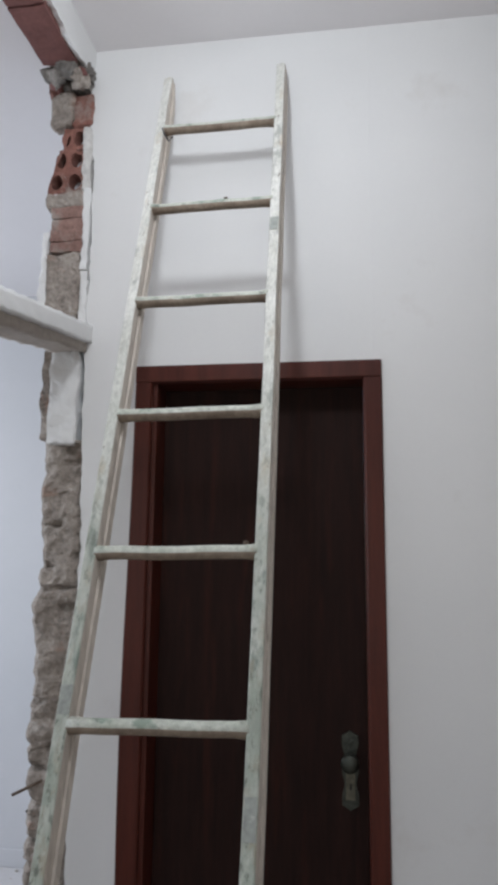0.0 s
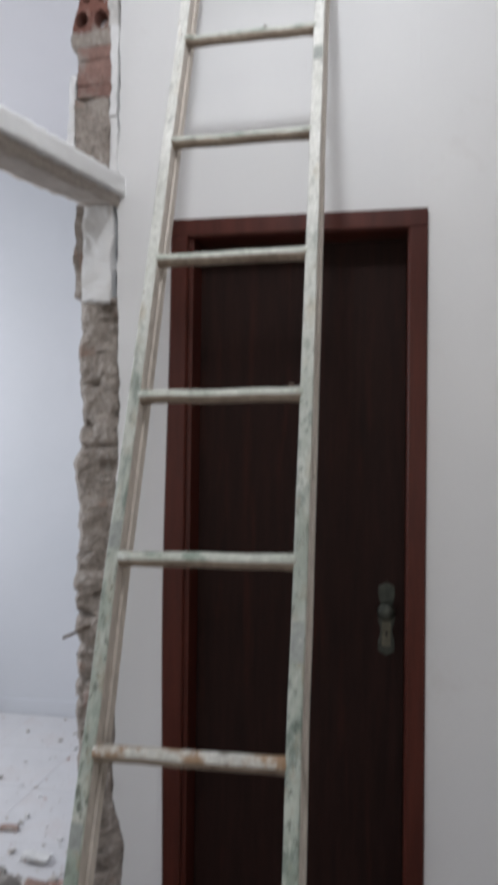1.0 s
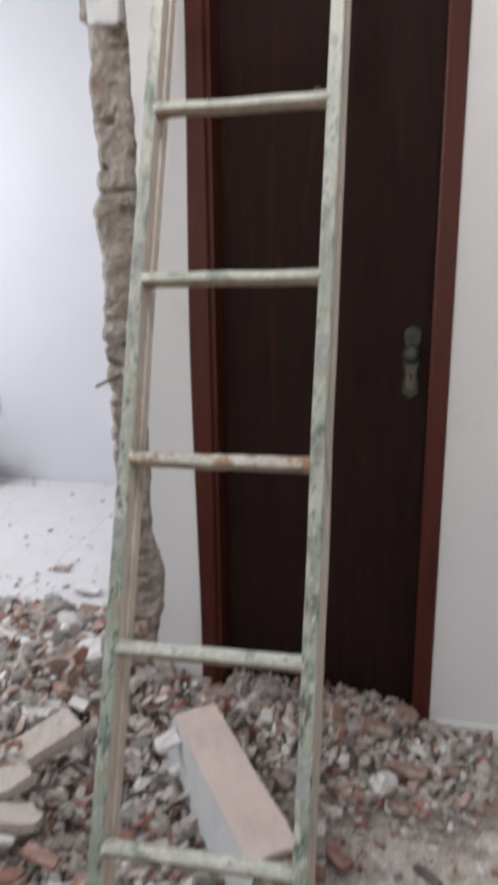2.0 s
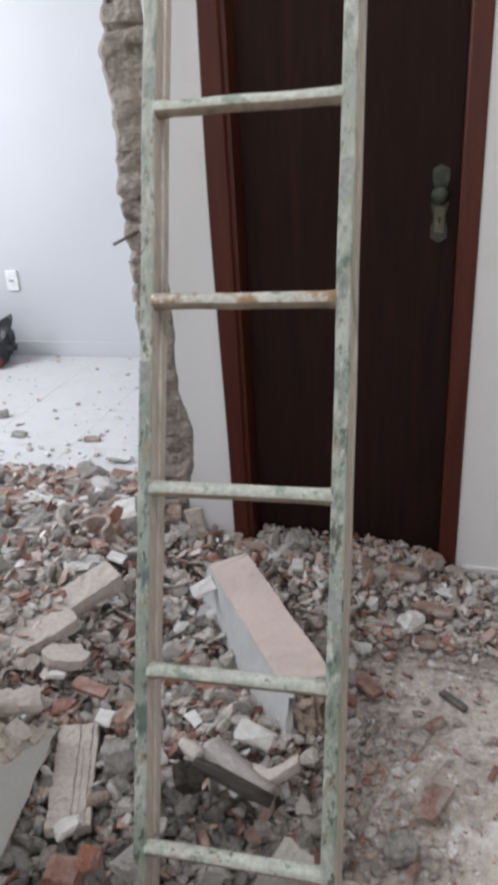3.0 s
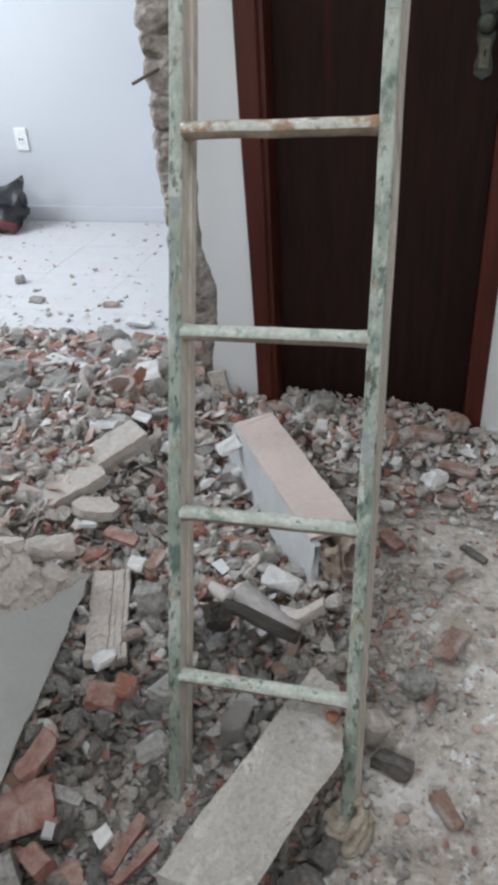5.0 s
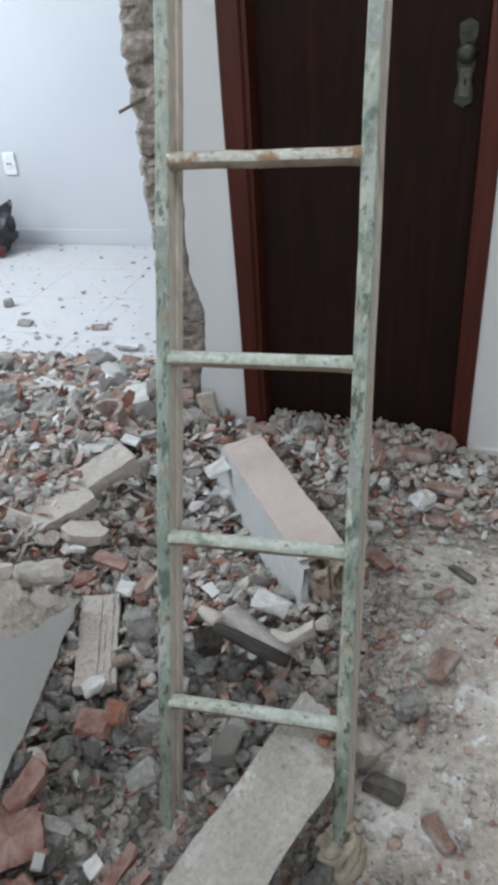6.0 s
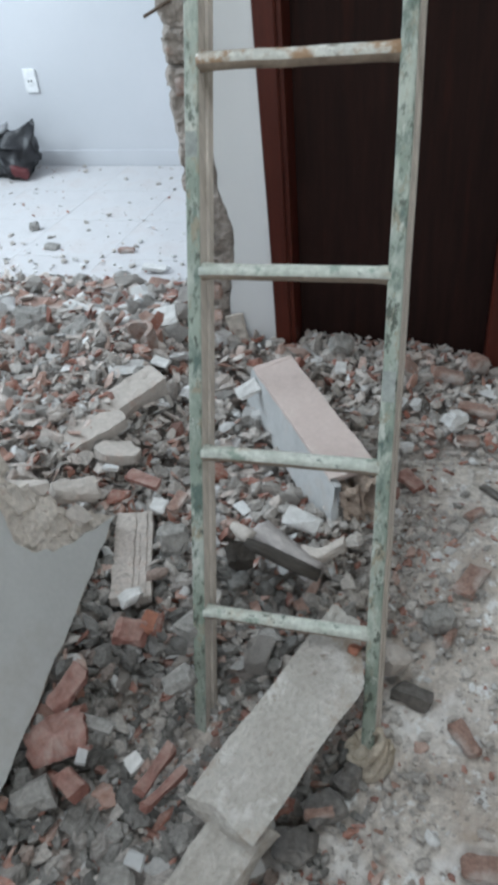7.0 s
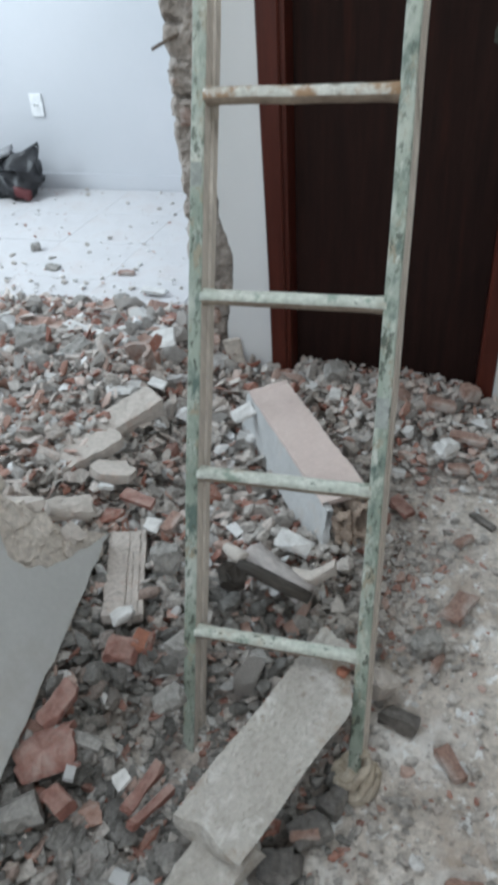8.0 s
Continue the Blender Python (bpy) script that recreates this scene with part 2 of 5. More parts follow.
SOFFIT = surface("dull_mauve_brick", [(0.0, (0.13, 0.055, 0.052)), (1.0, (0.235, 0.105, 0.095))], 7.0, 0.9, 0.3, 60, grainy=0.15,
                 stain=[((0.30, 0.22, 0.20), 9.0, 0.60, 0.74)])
# Darker mortar; on the stones under the beam it paints in shade.
DARKMORTAR = surface("dark_shaded_mortar", [(0.0, (0.12, 0.11, 0.105)), (0.6, (0.22, 0.205, 0.19)), (1.0, (0.36, 0.335, 0.31))], 13.0, 0.95, 0.9, 80, grainy=0.3)

rng = random.Random(11)


# ---- helpers of the scene ----
def thing(name, bm, material, label="", category="", group="", kind="", smooth=False):
    me = bpy.data.meshes.new(name)
    bm.normal_update()
    bm.to_mesh(me)
    bm.free()
    for m in material if isinstance(material, (list, tuple)) else (material,):
        me.materials.append(m)
    if smooth:
        me.polygons.foreach_set("use_smooth", [True] * len(me.polygons))
    return tagged(new(name, me), label, category, group, kind)


def part(name, bm, material, parent, label="", smooth=False):
    ob = thing(name, bm, material, label, smooth=smooth)
    ob.parent = parent
    return ob


def empty(name, at, label="", category="", group="", kind=""):
    ob = new(name)
    ob.location = at
    ob.empty_display_size = 0.05
    return tagged(ob, label, category, group, kind)


def box(x0, y0, z0, x1, y1, z1, bev=0.0, bm=None):
    bm = bm or bmesh.new()
    r = bmesh.ops.create_cube(bm, size=1.0)
    for v in r["verts"]:
        v.co = Vector(((x0 + x1) / 2 + v.co.x * (x1 - x0), (y0 + y1) / 2 + v.co.y * (y1 - y0), (z0 + z1) / 2 + v.co.z * (z1 - z0)))
    if bev:
        edges = list({e for v in r["verts"] for e in v.link_edges})
        bmesh.ops.bevel(bm, geom=edges, offset=bev, segments=2, affect="EDGES", profile=0.6)
    return bm


def rough_box(lx, ly, lz, seed, amp=0.008, freq=18.0, step=0.02, ends=0.0, bm=None):
    """A broken block round the origin: a box cut into small faces, worn by noise, with jagged ends along x."""
    bm = bm or bmesh.new()
    n = [max(2, min(70, int(round(d / step)))) for d in (lx, ly, lz)]
    vs = {}

    def vert(i, j, k):
        key = (i, j, k)
        if key not in vs:
            p = Vector(((i / n[0] - 0.5) * lx, (j / n[1] - 0.5) * ly, (k / n[2] - 0.5) * lz))
            q = p + Vector((seed * 7.3, seed * 3.1, seed * 1.7))
            d = noise.noise_vector(q * freq) * amp + noise.noise_vector(q * freq * 3.1) * amp * 0.45
            edge = sum(1 for c, m in ((i, n[0]), (j, n[1]), (k, n[2])) if c in (0, m))
            if edge >= 2:
                d -= p.normalized() * amp * (0.5 + 0.9 * abs(noise.noise(q * freq * 1.7)))
            if ends and i in (0, n[0]):
                d.x -= math.copysign(ends * (0.5 + noise.noise(q * 14.0)), p.x)
            vs[key] = bm.verts.new(p + d)
        return vs[key]

    for a, b, c in ((0, 1, 2), (1, 2, 0), (2, 0, 1)):
        for side in (0, n[c]):
            for i in range(n[a]):
                for j in range(n[b]):
                    quad = []
                    for di, dj in ((0, 0), (1, 0), (1, 1), (0, 1)):
                        key = [0, 0, 0]
                        key[a], key[b], key[c] = i + di, j + dj, side
                        quad.append(vert(*key))
                    bm.faces.new(quad if side else quad[::-1])
    return bm


def moved(bm, m):
    bmesh.ops.transform(bm, matrix=m, verts=bm.verts)
    return bm


def tube(points, radius, sides=10, bm=None):
    bm = bm or bmesh.new()
    rings = []
    for i, p in enumerate(points):
        a, b = Vector(points[max(i - 1, 0)]), Vector(points[min(i + 1, len(points) - 1)])
        q = (b - a).to_track_quat("Z", "Y")
        r = radius[i] if isinstance(radius, (list, tuple)) else radius
        rings.append([bm.verts.new(Vector(p) + q @ Vector((math.cos(2 * math.pi * k / sides) * r, math.sin(2 * math.pi * k / sides) * r, 0))) for k in range(sides)])
    for r0, r1 in zip(rings, rings[1:]):
        for k in range(sides):
            bm.faces.new((r0[k], r0[(k + 1) % sides], r1[(k + 1) % sides], r1[k]))
    bm.faces.new(rings[0][::-1])
    bm.faces.new(rings[-1])
    return bm


def smooth01(a, b, v):
    t = min(max((v - a) / (b - a), 0.0), 1.0)
    return t * t * (3 - 2 * t)


# ---- setting ----
CEIL, FLOOR_R, FLOOR_L = 3.12, -0.075, 0.0
SPLIT = -0.272      # face of the old dividing wall in the room beyond
EDGE = -0.158       # ragged edge of the plaster beside the scar
FAR = 1.97
XL, XR, YB = -3.2, 2.1, -3.4


def ragged(z, amp=0.008, seed=0.0):
    return amp * (noise.noise(Vector((seed, 3.0, z * 9.0))) + 0.6 * noise.noise(Vector((seed, 7.0, z * 31.0))))


def plaster_edge(z):
    """How far the sound plaster reaches to the side at a height."""
    e = EDGE + ragged(z, 0.010, 1.0) + 0.012 * smooth01(2.0, 1.6, z) - 0.02 * smooth01(2.6, 3.0, z)
    e += 0.030 * smooth01(0.17, 0.30, z) * smooth01(0.55, 0.40, z)
    return e


# the wall with the door: a strip with a ragged end, the piece over the door and the piece beside it
def wall_north():
    bm = bmesh.new()
    rows = []
    for k in range(161):
        z = FLOOR_R - 0.05 + (CEIL - FLOOR_R + 0.05) * k / 160
        x = plaster_edge(z)
        rows.append([bm.verts.new(v) for v in ((x, 0.0, z), (0.02, 0.0, z), (0.02, 0.14, z), (x - 0.004, 0.035, z))])
    for a, b in zip(rows, rows[1:]):
        for k in range(4):
            bm.faces.new((a[k], a[(k + 1) % 4], b[(k + 1) % 4], b[k]))
    bm.faces.new(rows[0][::-1])
    bm.faces.new(rows[-1])
    box(0.0202, 0.0, 2.085, 0.6618, 0.14, CEIL, bm=bm)
    box(0.662, 0.0, FLOOR_R - 0.05, XR, 0.14, CEIL, bm=bm)
    return thing("wall_north", bm, WALL, "white painted plaster wall with a ragged broken end", "wall", kind="structure")


north = wall_north()
# core of the old dividing wall, beyond the scar
thing("wall_divider", box(SPLIT + 0.012, 0.05, -0.12, EDGE - 0.006, FAR, CEIL), FARPAINT, "pale painted wall of the room beyond", "wall", kind="structure")
thing("wall_far", box(XL, FAR, -0.12, SPLIT + 0.012, FAR + 0.15, CEIL), FARPAINT, "pale white painted far wall", "wall", kind="structure")
wl = bmesh.new()
for a in ((YB, -0.12, -0.95, CEIL), (1.35, -0.12, FAR, CEIL)):
    box(XL - 0.15, a[0], a[1], XL, a[2], a[3], bm=wl)
box(XL - 0.15, -0.95, -0.12, XL, 1.35, 1.30, bm=wl)
box(XL - 0.15, -0.95, 2.70, XL, 1.35, CEIL, bm=wl)
thing("wall_west", wl, FARPAINT, "pale painted wall with a window opening", "wall", kind="structure")
# East and south walls are unseen; their grey is set to cut bounced light.
thing("wall_east", box(XR, YB, -0.15, XR + 0.15, 0.14, CEIL), CONCRETE, "unseen wall, grey to cut bounced light", "wall", kind="structure")
wb = bmesh.new()
box(XL, YB - 0.15, -0.15, -1.35, YB, CEIL, bm=wb)
box(1.35, YB - 0.15, -0.15, XR, YB, CEIL, bm=wb)
box(-1.35, YB - 0.15, -0.15, 1.35, YB, 0.82, bm=wb)
box(-1.35, YB - 0.15, 2.4, 1.35, YB, CEIL, bm=wb)
thing("wall_south", wb, CONCRETE, "unseen grey wall with an assumed window opening", "wall", kind="structure")
thing("ceiling", box(XL - 0.15, YB - 0.15, CEIL, XR + 0.15, FAR + 0.15, CEIL + 0.12), CEILING, "flat white painted ceiling", "ceiling", kind="structure")


def floor_dip(x, y):
    """The bare screed sinks a little towards the ladder's feet."""
    return -0.052 * smooth01(-0.75, -1.2, y) * smooth01(0.05, 0.35, x) - 0.055 * math.exp(-((x - 0.14) ** 2 + (y + 1.28) ** 2) / 0.016)


def base_z(x, y):
    return FLOOR_L + (FLOOR_R - FLOOR_L) * smooth01(-0.42, -0.12, x) + floor_dip(x, y)


def heap_h(x, y):
    """Height of the rubble over the floor."""
    left = smooth01(0.50, 0.16, y) * smooth01(0.51, 0.30, x)
    left *= 1 - 0.6 * smooth01(-0.95, -1.25, y) * smooth01(-0.15, 0.05, x)
    door = 0.105 * smooth01(-0.46, -0.08, y) * smooth01(1.3, 0.2, x) if x > -0.2 else 0.0
    left *= smooth01(-2.0, -1.35, x) * smooth01(-2.45, -1.8, y)
    h = 0.095 * left * (0.75 + 0.5 * noise.noise(Vector((x * 2.2, y * 2.2, 4.0))))
    beside = (x - 0.36) * 0.925 - (y + 1.28) * 0.381     # how far out past the concrete beam
    h *= 1 - smooth01(0.005, 0.05, beside) * smooth01(-0.98, -1.08, y)
    h -= 0.078 * math.exp(-((x - 0.15) ** 2 + (y + 1.29) ** 2) / 0.011)
    h += 0.03 * smooth01(-0.1, -0.5, x) * smooth01(0.2, -0.3, y) * smooth01(0.5, 0.1, y) * smooth01(-2.0, -1.35, x) * smooth01(-2.45, -1.8, y)
    return max(h, door) + 0.010 * noise.noise(Vector((x * 9, y * 9, 1.0)))


def ground_z(x, y):
    return base_z(x, y) + max(heap_h(x, y), 0.0)


def sheet(x0, x1, y0, y1, step, f):
    bm = bmesh.new()
    nx, ny = int((x1 - x0) / step), int((y1 - y0) / step)
    g = [[bm.verts.new((x0 + (x1 - x0) * i / nx, y0 + (y1 - y0) * j / ny, f(x0 + (x1 - x0) * i / nx, y0 + (y1 - y0) * j / ny))) for j in range(ny + 1)] for i in range(nx + 1)]
    for i in range(nx):
        for j in range(ny):
            bm.faces.new((g[i][j], g[i + 1][j], g[i + 1][j + 1], g[i][j + 1]))
    return bm


def screed_z(x, y):
    q = Vector((x, y, 0.0))
    return FLOOR_R + floor_dip(x, y) + 0.006 * noise.noise(q * 5) + 0.0025 * noise.noise(q * 26) + 0.0012 * noise.noise(q * 70)


floor = thing("floor", sheet(-0.44, XR, YB, 0.0, 0.022, screed_z), FLOORC, "bare dusty screed floor with white plaster stains", "floor", kind="structure", smooth=True)
floor_beyond = thing("floor_beyond", box(XL, YB, -0.12, -0.42, FAR, -0.004), GROUT, "dust-covered white tiled floor", "floor", kind="structure")
fb = box(-0.42, 0.0, -0.12, SPLIT + 0.012, FAR, -0.004)
part("floor_strip", fb, GROUT, floor_beyond)
thing("baseboard", box(XL, FAR - 0.012, -0.004, SPLIT + 0.012, FAR, 0.085, 0.003), FARPAINT, "white painted baseboard", "baseboard", kind="structure")
thing("baseboard_door_wall", box(0.690, -0.010, FLOOR_R - 0.01, XR, 0.0, 0.0, 0.002), WALL, "white painted baseboard beside the door", "baseboard", kind="structure")

# ---- the door ----
DW, DH = 0.682, 2.105
door = empty("door_1", (0.0, 0.0, FLOOR_R), "closed dark brown wooden door in a red-brown frame", "door", kind="structure")


def dpart(name, bm, mat, label="", parent=None):
    moved(bm, Matrix.Translation((0, 0, -FLOOR_R)))
    return part(name, bm, mat, parent or door, label)


ARC = 0.048
for x0 in (0.0, DW - ARC):
    bm = bmesh.new()
    rows = []
    for k in range(25):
        z = FLOOR_R - 0.01 + (DH - ARC - 0.001 - FLOOR_R + 0.01) * k / 24
        bow = -0.011 * math.sin(math.pi * smooth01(0.15, 2.0, z)) if x0 == 0.0 else 0.0
        rows.append([bm.verts.new((x, y, z)) for x, y in ((x0 + bow, 0.001), (x0 + bow, -0.010), (x0 + bow + 0.004, -0.014), (x0 + ARC - 0.004, -0.014), (x0 + ARC, -0.010), (x0 + ARC, 0.001))])
    for a, b in zip(rows, rows[1:]):
        for j in range(6):
            bm.faces.new((a[j], a[(j + 1) % 6], b[(j + 1) % 6], b[j]))
    bm.faces.new(rows[0][::-1])
    bm.faces.new(rows[-1])
    bmesh.ops.recalc_face_normals(bm, faces=bm.faces)
    dpart("architrave", bm, REDWOOD, "red-brown varnished wooden casing")
dpart("architrave", box(0.0, -0.0142, DH - ARC, DW, 0.001, DH, 0.004), REDWOOD, "red-brown varnished wooden casing")
for x0, x1 in ((0.022, 0.061), (DW - 0.050, DW - 0.022)):
    dpart("jamb", box(x0, 0.0015, FLOOR_R - 0.01, x1, 0.138, DH - 0.05, 0.002), REDWOOD, "red-brown wooden jamb")
dpart("head_jamb", box(0.022, 0.0015, DH - 0.0495, DW - 0.022, 0.138, DH - 0.021, 0.002), REDWOOD)
leaf = box(0.0618, 0.088, FLOOR_R + 0.005, DW - 0.0505, 0.122, DH - 0.052, 0.002)
leaf = dpart("door_leaf", leaf, DARKWOOD, "dark stained flush wooden door leaf")
# lock plate with knob
LX, LZ, LY = 0.585, 1.022, 0.087
lock = bmesh.new()
ring = []
for k in range(48):
    a = 2 * math.pi * k / 48
    zz = math.sin(a)
    w = 0.0185 + 0.0035 * math.cos(zz * 9.0) if abs(zz) < 0.82 else 0.014 + 0.008 * math.cos(zz * 22)
    ring.append((LX + math.copysign(min(abs(math.cos(a)) * 2.2, 1) * w, math.cos(a)), LZ + 0.010 + 0.098 * zz))
front = [lock.verts.new((x, LY - 0.006, z)) for x, z in ring]
back = [lock.verts.new((x, LY + 0.001, z)) for x, z in ring]
lock.faces.new(front)
for k in range(48):
    lock.faces.new((front[k], back[k], back[(k + 1) % 48], front[(k + 1) % 48]))
dpart("lock_plate", lock, BRASS, "ornate tarnished brass lock plate", leaf)
dpart("inner_plate", box(LX - 0.012, LY - 0.0085, LZ - 0.062, LX + 0.012, LY - 0.005, LZ + 0.003, 0.001), PLATE, "paler brass field with keyhole", leaf)
# A black block stands in for the dark inside the keyhole.
dpart("keyhole", box(LX - 0.002, LY - 0.0098, LZ - 0.036, LX + 0.003, LY - 0.0086, LZ - 0.022), BLACK, "", leaf)
kb = bmesh.new()
prof = [(0.0, 0.012), (0.010, 0.013), (0.020, 0.011), (0.026, 0.018), (0.034, 0.024), (0.042, 0.023), (0.048, 0.015), (0.050, 0.004)]
tube([(LX, LY - 0.006 - d, LZ + 0.035) for d, _ in prof], [r for _, r in prof], 20, kb)
part("knob", moved(kb, Matrix.Translation((0, 0, -FLOOR_R))), BRASS, leaf, "round tarnished brass knob", smooth=True)

# ---- the broken end of the dividing wall ----
scar = empty("broken_wall_end", (-0.215, 0.02, 0.0), "torn brick and mortar edge where a wall was knocked out", "broken wall", kind="structure")
S_INV = Matrix.Translation((0.215, -0.02, 0.0))


def spart(name, bm, mat, label=""):
    return part(name, moved(bm, S_INV), mat, scar, label)


def scar_face(x0, x1, z0, z1, mat, seed, name, label="", amp=0.010, proud=0.0, freq=20.0):
    bm = rough_box(x1 - x0, 0.06, z1 - z0, seed, amp, freq, 0.012)
    moved(bm, Matrix.Translation(((x0 + x1) / 2, 0.022 - proud, (z0 + z1) / 2)))
    return spart(name, bm, mat, label)


L0 = SPLIT - 0.004
SCARBRICK = surface("ribbed_clay_brick", [(0.0, (0.22, 0.125, 0.105)), (1.0, (0.34, 0.215, 0.185))], 14.0, 0.95, 0.5, 90, grainy=0.25,
                    stain=[((0.36, 0.32, 0.29), 9.0, 0.54, 0.68)])
# upper part, from the ceiling down
scar_face(-0.300, -0.185, 3.035, 3.115, DARKMORTAR, 1.0, "mortar_lump", "", 0.016)
scar_face(-0.318, -0.262, 2.985, 3.065, BRICK, 2.0, "brick", "broken red clay brick", 0.010, 0.01)
scar_face(-0.262, -0.170, 2.985, 3.045, DARKMORTAR, 3.0, "mortar_lump", "", 0.016, 0.016)
scar_face(-0.298, -0.226, 2.875, 2.985, MORTAR, 4.0, "mortar_lump", "", 0.012, 0.01)
scar_face(-0.232, -0.166, 2.872, 2.975, BRICK, 5.0, "brick", "broken red clay brick", 0.006, 0.0)
# hollow brick seen end on: web of clay round six open cells
hb = bmesh.new()
HX1, HZ0, HZ1 = -0.188, 2.655, 2.868
for row in range(3):
    for col in range(2):
        z0 = HZ0 + (HZ1 - HZ0) * row / 3
        z1 = HZ0 + (HZ1 - HZ0) * (row + 1) / 3
        left = -0.302 + 0.034 * (row / 2.2)
        x0, x1 = (left, (left + HX1) / 2 - 0.004) if col == 0 else ((left + HX1) / 2 - 0.004, HX1)
        cx, cz = (x0 + x1) / 2, (z0 + z1) / 2
        rim, lip, deep = [], [], []
        for q in range(16):
            a = 2 * math.pi * q / 16
            ca, sa = math.cos(a), math.sin(a)
            m = max(abs(ca), abs(sa))
            jag = noise.noise(Vector((cx * 40 + ca, cz * 40 + sa, 2.0)))
            rx, rz = cx + ca / m * (x1 - x0) / 2, cz + sa / m * (z1 - z0) / 2
            if col == 0 and ca / m < -0.99:
                rx = -0.304 + 0.062 * smooth01(HZ0, HZ1, rz) + 0.006 * jag
            rim.append(hb.verts.new((rx, 0.004 - 0.010 * jag, rz)))
            k = 0.70 + 0.10 * jag
            lip.append(hb.verts.new((cx + ca * k * (x1 - x0) / 2, 0.002 - 0.012 * jag, cz + sa * k * (z1 - z0) / 2)))
            deep.append(hb.verts.new((cx + ca * k * 0.9 * (x1 - x0) / 2, 0.13, cz + sa * k * 0.9 * (z1 - z0) / 2)))
        for q in range(16):
            w = (q + 1) % 16
            hb.faces.new((rim[q], rim[w], lip[w], lip[q]))
            hb.faces.new((lip[q], lip[w], deep[w], deep[q]))
        hb.faces.new(deep)
spart("hollow_brick", hb, BRICK, "broken hollow clay brick with open cells")
scar_face(HX1 - 0.004, EDGE - 0.008, HZ0, HZ1, PLASTER, 5.5, "plaster_edge", "", 0.007, 0.0)
scar_face(L0 - 0.026, EDGE - 0.020, 2.600, 2.655, MORTAR, 6.0, "mortar_lump", "", 0.009, 0.004)
for k in range(4):
    z = 2.462 + 0.036 * k
    scar_face(L0 - 0.006, EDGE - 0.022, z, z + 0.035, SCARBRICK, 7.0 + k, "brick_rib", "ribbed red clay brick side", 0.003, 0.003 * (k % 2))
scar_face(L0 - 0.016, EDGE - 0.022, 2.255, 2.462, MORTAR, 12.0, "mortar_lump", "", 0.011, 0.004)
# broken edges of the plaster skins on both sides
scar_face(EDGE - 0.024, EDGE - 0.004, 2.40, 2.665, WALL, 12.3, "plaster_edge", "white chipped edge of the wall plaster", 0.005, 0.004, 30.0)
scar_face(EDGE - 0.024, EDGE - 0.002, 2.235, 2.405, WALL, 12.5, "plaster_edge", "white chipped edge of the wall plaster", 0.005, 0.002, 30.0)
scar_face(L0 - 0.030, L0 - 0.010, 2.300, 2.530, WALL, 12.7, "plaster_edge", "white chipped edge of the wall plaster", 0.007, 0.006, 30.0)
scar_face(L0 - 0.020, L0 - 0.006, 2.230, 2.310, WALL, 12.9, "plaster_edge", "white chipped edge of the wall plaster", 0.005, 0.004, 30.0)
# old white reveal under the lintel
scar_face(L0 + 0.020, EDGE - 0.012, 1.885, 2.165, WALL, 13.0, "plaster_patch", "white painted plaster patch", 0.006, 0.008)
scar_face(L0 - 0.006, L0 + 0.030, 1.90, 2.165, MORTAR, 14.0, "mortar_lump", "", 0.008, 0.002)


def torn_strip(z0, z1, seed, name, mat, label=""):
    """One run of torn mortar: uneven edges, ledges and pits."""
    bm = bmesh.new()
    nz, nx = int((z1 - z0) / 0.008), 16
    rows = []
    for i in range(nz + 1):
        z = z0 + (z1 - z0) * i / nz
        xa = L0 + 0.014 * noise.noise(Vector((z * 6, seed, 2))) + 0.008 * noise.noise(Vector((z * 24, seed, 3))) + 0.012 * smooth01(1.2, 0.5, z)
        xb = plaster_edge(z) + 0.006
        row = [bm.verts.new((xa - 0.004, 0.07, z))]
        for j in range(nx + 1):
            u = j / nx
            q = Vector((xa + (xb - xa) * u, seed, z))
            d = 0.016 * noise.noise(q * 9) + 0.012 * noise.noise(q * 24) + 0.007 * noise.noise(q * 60)
            pit = max(0.0, noise.noise(Vector((q.x * 14, seed + 5, z * 34))) - 0.30) * 0.09
            roll = 0.030 * max(0.0, abs(u - 0.5) * 2 - 0.72) / 0.28
            row.append(bm.verts.new((q.x + 0.004 * noise.noise(q * 40), min(0.004 + d + pit + roll, 0.05), z + 0.003 * noise.noise(q * 33))))
        row.append(bm.verts.new((xb, 0.07, z)))
        rows.append(row)
    for a, b in zip(rows, rows[1:]):
        for j in range(len(a) - 1):
            bm.faces.new((a[j], a[j + 1], b[j + 1], b[j]))
    return spart(name, bm, mat, label)


torn_strip(0.90, 1.90, 3.0, "torn_mortar", MORTAR, "torn grey-brown mortar with pits")
torn_strip(-0.10, 0.902, 9.0, "torn_mortar", MORTAR, "torn grey-brown mortar with pits")
for z, x0, x1 in ((0.20, -0.21, -0.165), (0.79, -0.24, -0.205)):
    scar_face(x0, x1, z - 0.022, z + 0.022, LOOSEBRICK, z * 10, "brick", "broken red clay brick", 0.010, 0.004, 26.0)
rb = tube([(-0.205, 0.02, 0.995), (-0.235, -0.015, 0.983), (-0.262, -0.028, 0.970), (-0.284, -0.035, 0.960)], 0.0042, 8)
spart("rebar_stub", rb, IRON, "bent rusty reinforcing bar")

for q in range(14):
    lump = rough_box(0.03 + 0.03 * rng.random(), 0.05, 0.02 + 0.025 * rng.random(), 90.0 + q, 0.010, 22.0, 0.010)
    at = Matrix.Translation((-0.185 - 0.11 * rng.random(), -0.02 - 0.09 * rng.random(), 2.985 + 0.045 * rng.random()))
    spart("mortar_lump", moved(lump, at @ pose(0, 0, 0, rng.uniform(-30, 30), rng.uniform(-30, 30), rng.uniform(-40, 40))), (DARKMORTAR, MORTAR, DARKMORTAR, SOFFIT)[q % 4])

